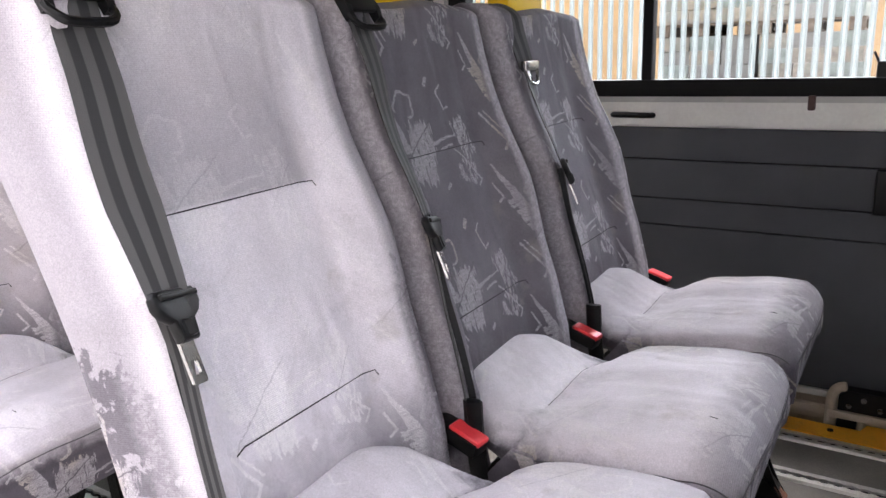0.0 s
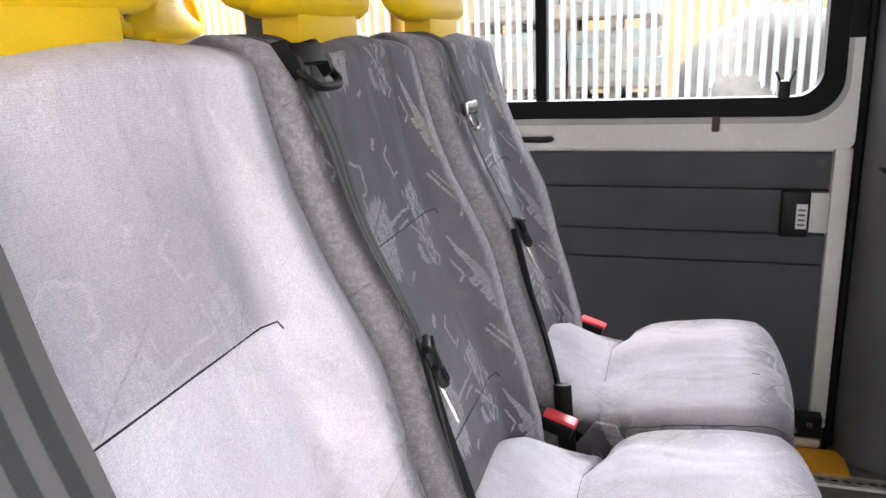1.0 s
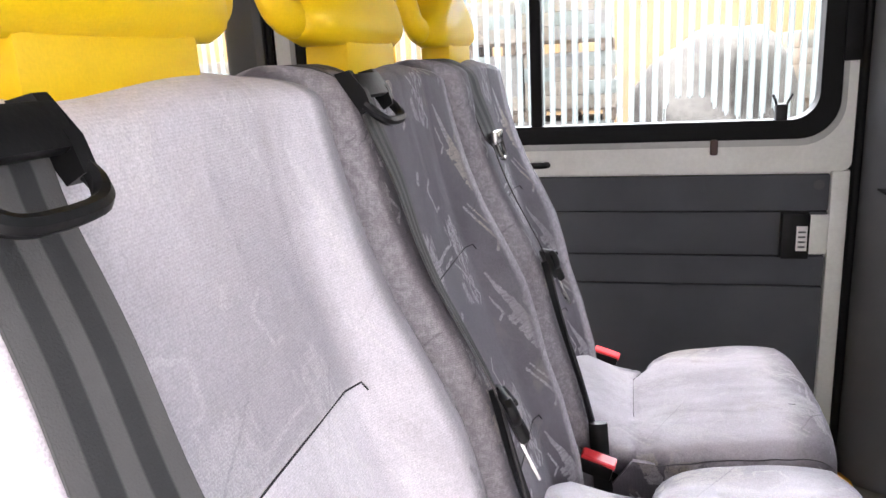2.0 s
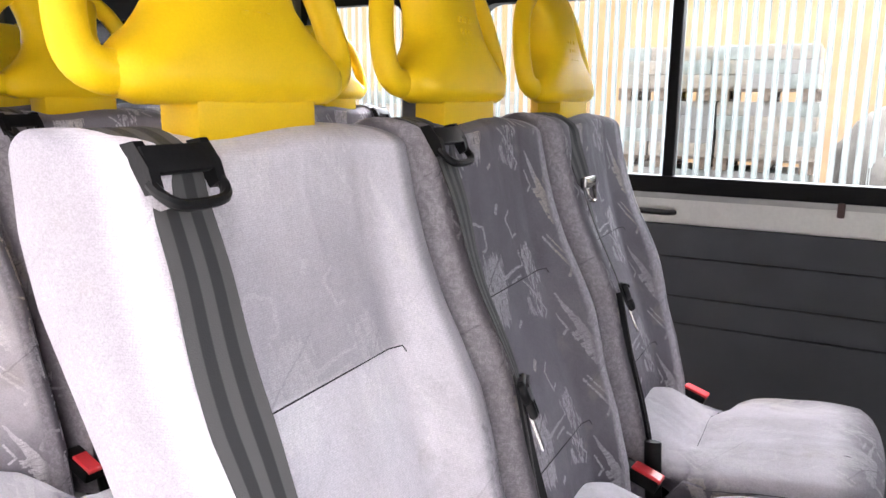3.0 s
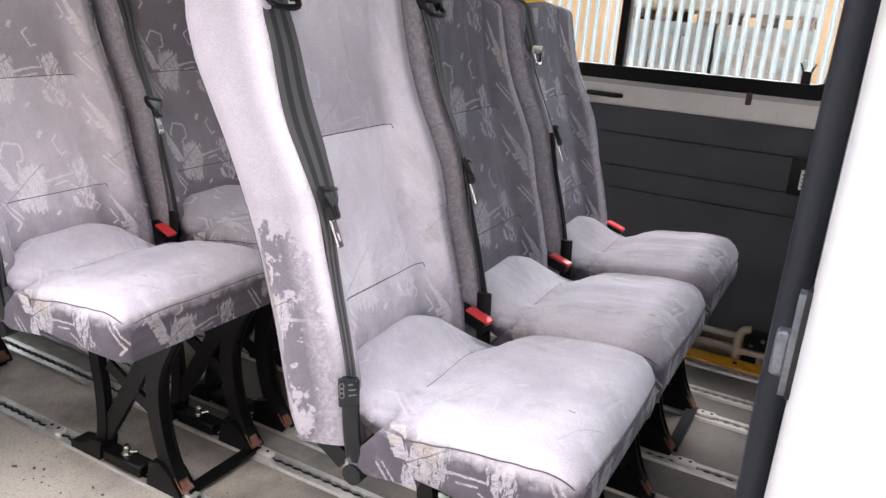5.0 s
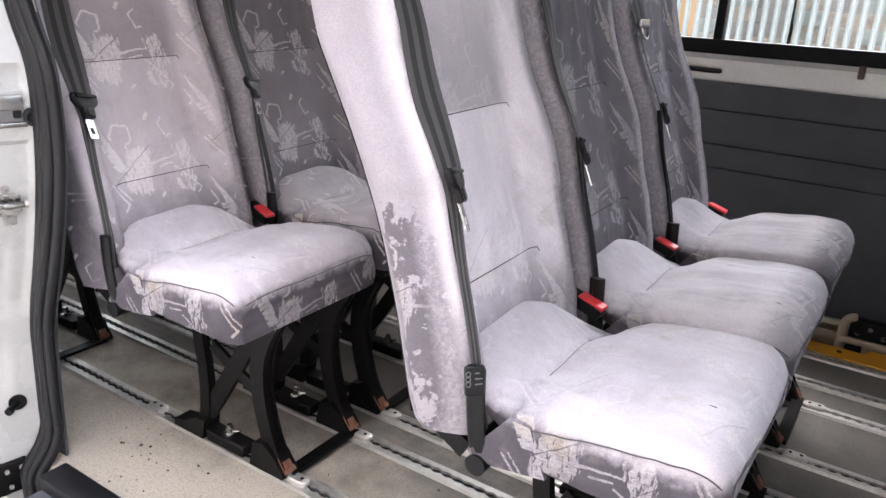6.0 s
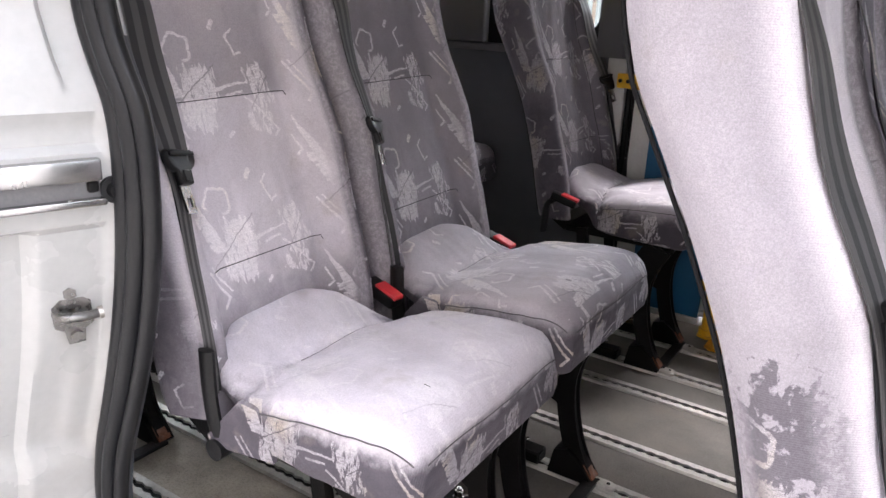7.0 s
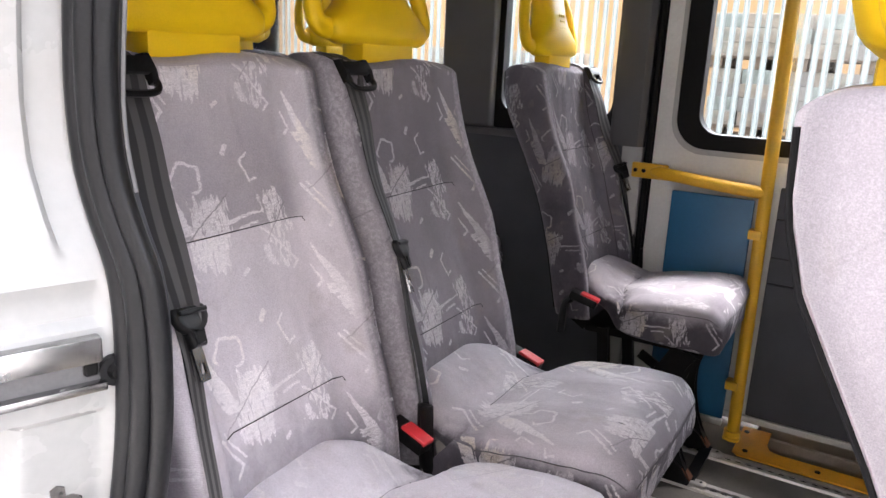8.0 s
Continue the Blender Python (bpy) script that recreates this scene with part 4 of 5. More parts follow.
def leg_frame(parent, y):
    """One side of the base: a bent front leg, a rear leg and the brace between, with feet on the floor rail."""
    side = (0, 1, 0)
    bm = bmesh.new()
    bar(bm, spline([(0.532, y, 0.026), (0.512, y, 0.050), (0.494, y, 0.095), (0.480, y, 0.16), (0.478, y, 0.22), (0.492, y, 0.275), (0.520, y, 0.330)], 4), 0.020, 0.032, side)
    fl = part("front_leg", bm, M_STEEL_BLACK, parent)
    for sg in (-1, 1):
        bm = bmesh.new()
        bar(bm, spline([(0.547, y + sg * 0.012, 0.020), (0.530, y + sg * 0.012, 0.050), (0.512, y + sg * 0.012, 0.095), (0.498, y + sg * 0.012, 0.16), (0.496, y + sg * 0.012, 0.22), (0.510, y + sg * 0.012, 0.275), (0.538, y + sg * 0.012, 0.325)], 4), 0.003, 0.010, side)
        part("flange", bm, M_STEEL_BLACK, fl)
    bm = bmesh.new()
    bar(bm, spline([(0.306, y, 0.020), (0.318, y, 0.060), (0.322, y, 0.115), (0.320, y, 0.17), (0.312, y, 0.23), (0.300, y, 0.345)], 4), 0.018, 0.028, side)
    part("rear_leg", bm, M_STEEL_BLACK, parent)
    bm = bmesh.new()
    bar(bm, [(0.322, y, 0.060), (0.36, y, 0.115), (0.437, y, 0.235), (0.49, y, 0.335)], 0.012, 0.036, side)
    part("brace", bm, M_STEEL_BLACK, parent)
    bm = bmesh.new()
    bar(bm, [(0.345, y, 0.225), (0.40, y, 0.195), (0.475, y, 0.160)], 0.008, 0.026, side)
    part("tie", bm, M_STEEL_BLACK, parent)
    # feet: folded plates clamped on the rail
    for pts in ([(0.462, 0.004), (0.552, 0.004), (0.556, 0.010), (0.530, 0.046), (0.500, 0.066), (0.472, 0.058)], [(0.232, 0.004), (0.322, 0.004), (0.330, 0.050), (0.300, 0.046), (0.268, 0.026), (0.232, 0.020)]):
        bm = bmesh.new()
        plate(bm, pts, y - 0.021, y + 0.021)
        ft = part("foot", bm, M_STEEL_BLACK, parent)
    bm = bmesh.new()
    m = Matrix.Translation((0.546, y, 0.026)) @ Euler((0, radians(52), 0)).to_matrix().to_4x4()
    box(bm, -0.020, 0.016, -0.014, 0.014, -0.002, 0.002, 0, 1, m)
    part("worn_tip", bm, M_RUST, parent, "bare rusty toe of the foot")
    bm = bmesh.new()
    box(bm, 0.330, 0.440, y - 0.019, y + 0.019, 0.004, 0.030, 0.003, 1)
    lk = part("rail_lock", bm, M_STEEL_BLACK, parent)
    bm = bmesh.new()
    cyl(bm, (0.383, y, 0.030), (0.383, y, 0.034), 0.012, 16)
    cyl(bm, (0.383, y, 0.034), (0.383, y, 0.048), 0.0085, 6)
    cyl(bm, (0.383, y, 0.048), (0.383, y, 0.053), 0.0055, 12)
    part("lock_bolt", bm, M_CHROME, lk)
    bm = bmesh.new()
    cyl(bm, (0.383, y, 0.037), (0.403, y + 0.010, 0.040), 0.0028, 8)
    part("lock_pin", bm, M_CHROME, lk)


def seat(name, label, x, y, s=1, legs=(-0.1, 0.1), tongue_z=0.70, clip=False, back=None, cush=None, skip_belt=False, group="passenger seats"):
    th = thing(name, label, "seat", group, at=(x, y, 0))
    backrest(th, s, back or M_BACK, 0.206 if y < 1.45 else 0.212 if y > 2.0 and s > 0 else 0.198)
    # the seat beside the aisle has fuller padding
    cushion(th, s, cush or M_SEAT_MID, 0.014 if x == ROW2 and y > 1.45 else 0.0)
    headrest(th, s)
    if not skip_belt:
        belt(th, s, tongue_z, clip, y < 1.45 and x == 0.0, 0.012 if 1.7 < y < 1.9 else 0.004 if s < 0 else 0.0, 0.013 if y < 1.45 else 0.010, y < 1.45 or s < 0)
        buckle(th, s, z=0.424 if y > 2.0 or (x == ROW2 and y > 1.45) else 0.436)
    for ly in legs:
        leg_frame(th, ly)
    if len(legs) == 2:
        bm = bmesh.new()
        bar(bm, [(0.552, legs[0], 0.010), (0.552, legs[1], 0.010)], 0.026, 0.008, (1, 0, 0))
        part("foot_bar", bm, M_STEEL_BLACK, th)
    bm = bmesh.new()
    box(bm, 0.25, 0.545, s * 0.025 - 0.145, s * 0.025 + 0.145, 0.326, 0.346, 0.005)
    part("seat_pan", bm, M_STEEL_BLACK, th)
    for sg in (-1, 1):
        bm = bmesh.new()
        bar(bm, [(0.25, sg * 0.150, 0.335), (0.205, sg * 0.150, 0.36), (0.185, sg * 0.150, 0.44)], 0.012, 0.03, (0, 1, 0))
        part("back_hinge", bm, M_STEEL_BLACK, th)
    return th


ROW2, ROW3 = -0.769, -1.545
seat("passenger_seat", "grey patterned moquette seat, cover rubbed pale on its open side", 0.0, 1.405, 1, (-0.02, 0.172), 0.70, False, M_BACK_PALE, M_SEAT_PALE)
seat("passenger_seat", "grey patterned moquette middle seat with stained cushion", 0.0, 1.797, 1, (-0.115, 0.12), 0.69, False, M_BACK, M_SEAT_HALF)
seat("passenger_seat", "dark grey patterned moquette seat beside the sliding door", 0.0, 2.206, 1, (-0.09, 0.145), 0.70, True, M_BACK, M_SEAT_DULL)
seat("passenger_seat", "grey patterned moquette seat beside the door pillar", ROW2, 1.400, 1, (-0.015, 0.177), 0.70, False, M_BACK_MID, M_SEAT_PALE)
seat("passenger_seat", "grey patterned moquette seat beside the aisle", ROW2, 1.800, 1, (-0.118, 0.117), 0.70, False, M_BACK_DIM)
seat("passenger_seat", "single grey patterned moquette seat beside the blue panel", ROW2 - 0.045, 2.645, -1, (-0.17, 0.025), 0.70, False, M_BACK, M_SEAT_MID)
for yy, sg in ((1.40, 1), (1.80, 1), (2.19, 1), (2.645, -1)):
    seat("passenger_seat", "dark grey patterned moquette seat of the rear bench row", ROW3, yy, sg, (-0.1, 0.1), 0.70)

# ---- van body ----
WALL_Y = 2.815
RAILS = [1.385, 1.577, 1.682, 1.917, 2.085, 2.34, 2.476, 2.655]

bm = bmesh.new()
box(bm, -2.5, 2.2, 1.13, 2.70, -0.10, -0.004)
box(bm, -2.5, -0.17, 2.70, 2.98, -0.10, -0.0045)
box(bm, 0.78, 2.2, 2.70, 2.98, -0.10, -0.0045)
floor = solid("floor", bm, M_FLOOR, "worn grey speckled vinyl van floor with dirt", "floor", kind="structure")


def rail(y):
    th = thing("floor_rail", "aluminium seat rail with a scalloped slot let into the floor", "rail", "floor rails", at=(0, y, 0))
    for sg in (-1, 1):
        bm = bmesh.new()
        n = 640
        x0, x1 = -2.45, 1.45
        rows = []
        for i in range(n + 1):
            x = x0 + (x1 - x0) * i / n
            c = math.cos(2 * math.pi * x / 0.0255)
            inner = 0.0034 + 0.0050 * max(0.0, 0.5 + 0.5 * c) ** 0.6
            rows.append([bm.verts.new((x, sg * inner, -0.004)), bm.verts.new((x, sg * inner, 0.0025)), bm.verts.new((x, sg * 0.0205, 0.0025)), bm.verts.new((x, sg * 0.0225, -0.004))])
        for a, b in zip(rows, rows[1:]):
            for k in range(3):
                bm.faces.new((a[k], a[k + 1], b[k + 1], b[k]))
        part("rail_lip", bm, M_ALU, th, "", 30)
    bm = bmesh.new()
    box(bm, -2.45, 1.45, -0.010, 0.010, -0.0042, -0.0030)
    part("slot", bm, M_SLOT, th)
    return th


for ry in RAILS:
    rail(ry)


def stud(x, y):
    bm = bmesh.new()
    pts = rounded(x - 0.026, x + 0.026, y - 0.013, y + 0.013, 0.0125, 6)
    loft(bm, [[(px, py, 0.002) for px, py in pts], [(px, py, 0.009) for px, py in pts], [(x + (px - x) * 0.85, y + (py - y) * 0.8, 0.012) for px, py in pts]])
    th = solid("rail_stud", bm, M_ALU, "oval aluminium end stud fixed in a seat rail", "stud", "rail studs")
    for dx in (-0.011, 0.011):
        bm = bmesh.new()
        cyl(bm, (x + dx, y, 0.011), (x + dx, y, 0.0128), 0.0038, 10)
        part("screw", bm, M_SLOT, th)


for sx, sy in ((-0.195, 1.385), (-0.195, 1.577), (-0.195, 1.682), (-0.195, 1.917), (-0.245, 2.476), (-0.245, 2.655), (0.59, 1.385), (0.59, 1.577), (0.59, 2.085), (0.59, 2.34), (-0.62, 1.385), (-0.60, 1.577)):
    stud(sx, sy)

# grit trodden in by the doorway
rnd = random.Random(7)
bm = bmesh.new()
for k in range(150):
    gx, gy = rnd.uniform(-0.62, 0.72), 1.14 + abs(rnd.gauss(0, 0.22))
    r = rnd.choice((0.001, 0.0012, 0.0015, 0.0015, 0.002, 0.003))
    if gy > 2.6:
        continue
    mm = Matrix.Translation((gx, gy, -0.004 + r * 0.4)) @ Euler((rnd.uniform(0, 3), rnd.uniform(0, 3), rnd.uniform(0, 3))).to_matrix().to_4x4() @ Matrix.Diagonal((1.4, 1.0, 0.6, 1.0))
    bmesh.ops.create_icosphere(bm, subdivisions=1, radius=r, matrix=mm)
solid("grit", bm, mat("grit", (0.10, 0.085, 0.07), 0.95, 0, 0.4, 90), "dark grit and crumbs scattered on the vinyl floor", "dirt", kind="stuff")

# step well at the sliding door
st = thing("step_well", "yellow-edged sunken step with worn cream lining by the sliding door", "step", kind="structure")
bm = bmesh.new()
box(bm, -0.17, 0.78, 2.70, 2.995, -0.26, -0.25)
box(bm, -0.17, 0.78, 2.705, 2.715, -0.25, -0.02)
box(bm, -0.18, -0.17, 2.705, 2.99, -0.25, -0.012)
box(bm, 0.78, 0.79, 2.705, 2.99, -0.25, -0.012)
box(bm, -0.17, 0.78, 2.985, 2.995, -0.25, 0.05)
box(bm, -0.566, 0.806, 2.848, 2.995, 0.045, 0.058)
part("lining", bm, M_CREAM, st)
bm = bmesh.new()
o = [(-0.204, 2.700), (-0.190, 2.685), (0.80, 2.672), (0.80, 2.775), (0.672, 2.775), (0.660, 2.740), (-0.095, 2.747), (-0.120, 2.757), (-0.130, 2.785), (-0.130, 2.865), (-0.204, 2.865)]
a = [bm.verts.new((x, y, 0.001)) for x, y in o]
b = [bm.verts.new((x, y, 0.006)) for x, y in o]
bm.faces.new(a[::-1])
bm.faces.new(b)
for k in range(len(o)):
    j = (k + 1) % len(o)
    bm.faces.new((a[k], a[j], b[j], b[k]))
ed = part("edge_plate", bm, M_ORANGE_PAINT, st, "orange-yellow painted step edging")
for x, y in ((-0.175, 2.715), (-0.19, 2.83), (0.0, 2.71), (0.3, 2.71), (0.6, 2.71)):
    bm = bmesh.new()
    cyl(bm, (x, y, 0.006), (x, y, 0.0085), 0.007, 10)
    part("screw", bm, M_STEEL_BLACK, ed)
bm = bmesh.new()
box(bm, -0.17, 0.78, 2.86, 2.875, -0.04, -0.012, 0.004)
part("inner_ledge", bm, M_CREAM, st)

# door roller bracket in the well
rb = thing("roller_bracket", "black bolted roller arm in a cream plastic frame", "bracket", at=(0, 0, 0))
bm = bmesh.new()
pts = [(0.607, 0.036), (0.607, 0.072), (0.622, 0.088), (0.752, 0.088), (0.752, 0.036)]
plate(bm, pts, 2.768, 2.80)
arm = part("arm", bm, M_BLACK, rb)
for x, z in ((0.630, 0.052), (0.660, 0.070), (0.695, 0.052), (0.726, 0.068)):
    bm = bmesh.new()
    cyl(bm, (x, 2.768, z), (x, 2.763, z), 0.0062, 10)
    part("bolt", bm, M_ZINC, arm)
bm = bmesh.new()
tube(bm, spline([(0.592, 2.778, -0.05), (0.592, 2.778, 0.02), (0.593, 2.778, 0.066), (0.604, 2.778, 0.088), (0.622, 2.778, 0.094)], 6), 0.012, 10, (1.0, 1.0), (0, 1, 0))
box(bm, 0.585, 0.752, 2.764, 2.80, 0.014, 0.034, 0.006, 2)
box(bm, 0.652, 0.664, 2.766, 2.80, -0.040, 0.016, 0.004, 2)
box(bm, 0.590, 0.662, 2.766, 2.80, -0.050, -0.036, 0.004, 2)
part("cover", bm, M_CREAM, rb, "worn cream plastic frame")
bm = bmesh.new()
box(bm, 0.606, 0.650, 2.772, 2.80, -0.036, 0.012, 0.006, 2)
part("roller", bm, M_STEEL_BLACK, rb)
bm = bmesh.new()
box(bm, 0.14, 0.586, 2.785, 2.805, 0.006, 0.028, 0.006, 2)
part("track_cover", bm, M_CREAM, rb)

# sliding door on the far side
door = thing("sliding_door", "closed sliding side door with a two-pane window and dark trim", "door", kind="structure")
bm = bmesh.new()
frame_ring(bm, rounded(-0.535, 0.768, 0.70, 1.345, 0.02), rounded(-0.492, 0.746, 0.764, 1.292, 0.085), WALL_Y, WALL_Y + 0.05)
box(bm, -0.535, 0.768, WALL_Y + 0.012, WALL_Y + 0.05, 0.055, 0.70)
box(bm, 0.732, 0.768, WALL_Y, WALL_Y + 0.05, 0.06, 0.70, 0.004)
part("door_skin", bm, M_SILVER, door, "pale grey painted metal")
bm = bmesh.new()
frame_ring(bm, rounded(-0.494, 0.748, 0.757, 1.294, 0.088), rounded(-0.482, 0.738, 0.771, 1.284, 0.08), WALL_Y - 0.007, WALL_Y + 0.004)
part("window_lip", bm, M_PAINT, door, "white raised lip round the window")
bm = bmesh.new()
frame_ring(bm, rounded(-0.484, 0.740, 0.769, 1.286, 0.080), rounded(-0.425, 0.697, 0.812, 1.245, 0.055), WALL_Y - 0.003, WALL_Y + 0.042)
part("window_seal", bm, M_GASKET, door, "black window frame")
bm = bmesh.new()
box(bm, 0.086, 0.112, WALL_Y + 0.004, WALL_Y + 0.040, 0.810, 1.247, 0.003)
part("mullion", bm, M_GASKET, door)
for x0, x1, yy in ((-0.43, 0.098, WALL_Y + 0.030), (0.10, 0.70, WALL_Y + 0.022)):
    bm = bmesh.new()
    box(bm, x0, x1, yy, yy + 0.004, 0.804, 1.25)
    g = part("pane", bm, M_GLASS, door)
    g.visible_shadow = False
# lower trim in four boards with grooves between
levels = [0.062, 0.442, 0.512, 0.613, 0.695]
for z0, z1 in zip(levels, levels[1:]):
    bm = bmesh.new()
    box(bm, -0.20, 0.728, WALL_Y - 0.006, WALL_Y + 0.012, z0 + 0.0012, z1 - 0.0012, 0.004, 2)
    part("trim_board", bm, M_TRIM, door, "dark grey textured trim panel")
bm = bmesh.new()
box(bm, -0.20, 0.726, WALL_Y + 0.002, WALL_Y + 0.011, 0.065, 0.69)
part("trim_backing", bm, M_GASKET, door)
bm = bmesh.new()
cyl(bm, (0.706, WALL_Y - 0.008, 0.672), (0.706, WALL_Y - 0.004, 0.672), 0.011, 14)
part("trim_plug", bm, M_TRIM_GREY, door)
bm = bmesh.new()
box(bm, -0.535, 0.768, WALL_Y + 0.0, WALL_Y + 0.03, 0.040, 0.058, 0.004)
part("bottom_strip", bm, M_SILVER, door)
bm = bmesh.new()
box(bm, 0.632, 0.690, WALL_Y - 0.030, WALL_Y, 0.510, 0.612, 0.006)
lk = part("lock_case", bm, M_BLACK, door, "black door lock case with a white sticker")
bm = bmesh.new()
box(bm, 0.662, 0.684, WALL_Y - 0.0315, WALL_Y - 0.0298, 0.530, 0.585)
sti = part("sticker", bm, M_LABEL, lk)
bm = bmesh.new()
for k in range(4):
    box(bm, 0.666, 0.680, WALL_Y - 0.0322, WALL_Y - 0.0314, 0.537 + 0.011 * k, 0.541 + 0.011 * k)
part("print", bm, M_TRIM_GREY, sti)
bm = bmesh.new()
box(bm, 0.690, 0.730, WALL_Y - 0.0095, WALL_Y - 0.002, 0.517, 0.606, 0.002)
part("lock_plate", bm, M_SILVER, door)
bm = bmesh.new()
tube(bm, spline([(0.02, WALL_Y - 0.004, 0.725), (0.03, WALL_Y - 0.022, 0.726), (0.07, WALL_Y - 0.026, 0.726), (0.11, WALL_Y - 0.022, 0.725), (0.122, WALL_Y - 0.004, 0.724)], 5), 0.010, 10, (1.0, 0.75))
part("pull_handle", bm, M_BLACK, door, "black pull handle")
bm = bmesh.new()
box(bm, 0.480, 0.496, WALL_Y - 0.016, WALL_Y - 0.002, 0.740, 0.774, 0.004)
part("window_stop", bm, mat("brown_plastic", (0.06, 0.025, 0.02), 0.5), door)
bm = bmesh.new()
box(bm, 0.610, 0.634, WALL_Y - 0.012, WALL_Y + 0.012, 0.811, 0.847, 0.004)
for sg in (-1, 1):
    tube(bm, spline([(0.622 + sg * 0.008, WALL_Y - 0.004, 0.841), (0.622 + sg * 0.013, WALL_Y - 0.008, 0.853), (0.622 + sg * 0.020, WALL_Y - 0.010, 0.867)], 4), 0.0028, 6)
part("window_latch", bm, M_BLACK, door, "black two-pronged window latch")
bm = bmesh.new()
box(bm, 0.735, 0.768, WALL_Y - 0.012, WALL_Y + 0.001, 0.93, 1.34, 0.004)
part("gasket_strip", bm, M_GASKET, door)

# door gaskets and far pillars
bm = bmesh.new()
for gx in (-0.548, 0.777):
    tube(bm, spline([(gx, WALL_Y + 0.0, 0.0), (gx, WALL_Y - 0.004, 0.5), (gx, WALL_Y - 0.006, 0.78), (gx, WALL_Y - 0.004, 1.36)], 8), 0.009, 10, up=(0, 1, 0))
box(bm, 0.766, 0.784, WALL_Y + 0.016, WALL_Y + 0.055, -0.05, 1.36)
box(bm, -0.566, -0.533, WALL_Y + 0.016, WALL_Y + 0.055, -0.05, 1.36)
solid("door_gasket", bm, M_GASKET, "black rubber gaskets round the sliding door", "gasket", kind="structure")

bm = bmesh.new()
rings = []
for z in np.linspace(0.0, 1.40, 16):
    k = lerp_table(z, [(0, 0.02), (0.2, 0.0), (0.62, 0.0), (1.4, -0.015)])
    rings.append([(0.786, WALL_Y + 0.03, z), (0.786, WALL_Y - 0.02 - k, z), (0.800, WALL_Y - 0.055 - k, z), (0.838, WALL_Y - 0.085 - k, z), (0.90, WALL_Y - 0.105 - k, z), (1.02, WALL_Y - 0.11 - k, z), (1.02, WALL_Y + 0.03, z)])
loft(bm, rings)
pil = solid("front_pillar_trim", bm, M_TRIM_GREY, "dark grey moulded plastic pillar trim in two pieces", "pillar", kind="structure")
bm = bmesh.new()
box(bm, 0.803, 1.0, WALL_Y - 0.112, WALL_Y - 0.06, 0.668, 0.672, 0.001, 1)
part("trim_joint", bm, M_GASKET, pil)
bm = bmesh.new()
tube(bm, spline([(0.86, WALL_Y - 0.10, 1.06), (0.88, WALL_Y - 0.125, 1.02), (0.92, WALL_Y - 0.125, 1.02), (0.94, WALL_Y - 0.11, 1.06), (0.90, WALL_Y - 0.11, 1.09), (0.86, WALL_Y - 0.10, 1.06)], 5), 0.008, 8)
part("belt_loop", bm, M_CHROME, pil)

bm = bmesh.new()
rings = []
for z in np.linspace(0.762, 1.40, 8):
    rings.append([(-0.562, WALL_Y + 0.05, z), (-0.562, WALL_Y - 0.012, z), (-0.575, WALL_Y - 0.026, z), (-0.64, WALL_Y - 0.030, z), (-0.655, WALL_Y - 0.022, z), (-0.660, WALL_Y + 0.05, z)])
loft(bm, rings)
solid("mid_pillar_trim", bm, M_TRIM_GREY, "dark grey plastic trim on the pillar behind the door", "pillar", kind="structure")
bm = bmesh.new()
box(bm, -0.620, -0.562, WALL_Y - 0.012, WALL_Y + 0.05, 0.0, 0.761, 0.004)
solid("pillar_panel", bm, M_PAINT, "white painted metal pillar panel", "panel", kind="structure")

# far wall behind the pillar: dark lining, windows and window posts
wall_far = thing("wall_far", "dark lined van side wall with windows behind the seats", "wall", kind="structure")
bm = bmesh.new()
box(bm, -2.5, -0.62, WALL_Y + 0.0, WALL_Y + 0.05, -0.05, 0.775, 0.004)
part("lower_lining", bm, M_TRIM, wall_far)
bm = bmesh.new()
box(bm, -2.5, -0.66, WALL_Y - 0.012, WALL_Y + 0.001, 0.752, 0.772, 0.004)
part("ledge", bm, M_TRIM_GREY, wall_far)
for x0, x1 in ((-1.215, -1.035), (-2.5, -2.10)):
    bm = bmesh.new()
    box(bm, x0, x1, WALL_Y - 0.02, WALL_Y + 0.05, 0.776, 1.40, 0.012, 3)
    part("window_post", bm, M_TRIM_GREY, wall_far)
for x0, x1 in ((-1.035, -0.66), (-2.10, -1.215)):
    bm = bmesh.new()
    frame_ring(bm, rounded(x0 - 0.002, x1 + 0.002, 0.776, 1.40, 0.01), rounded(x0 + 0.02, x1 - 0.006, 0.825, 1.262, 0.05), WALL_Y + 0.006, WALL_Y + 0.045)
    wf = part("window_frame", bm, M_GASKET, wall_far)
    bm = bmesh.new()
    box(bm, x0 + 0.01, x1 - 0.002, WALL_Y + 0.025, WALL_Y + 0.029, 0.80, 1.29)
    g = part("pane", bm, M_GLASS, wall_far)
    g.visible_shadow = False
bm = bmesh.new()
box(bm, -2.5, 2.2, WALL_Y - 0.006, WALL_Y + 0.06, 1.347, 1.56)
box(bm, 0.80, 1.15, WALL_Y + 0.01, WALL_Y + 0.06, -0.1, 1.347)
box(bm, 2.0, 2.2, WALL_Y + 0.01, WALL_Y + 0.06, -0.1, 1.347)
box(bm, 1.15, 2.0, WALL_Y + 0.01, WALL_Y + 0.06, -0.1, 1.0)
part("header", bm, M_CEIL, wall_far)
# unseen far cab window, added to let in light from the front
bm = bmesh.new()
box(bm, 1.15, 2.0, WALL_Y + 0.03, WALL_Y + 0.034, 1.0, 1.347)
g = part("cab_window", bm, M_GLASS, wall_far)
g.visible_shadow = False

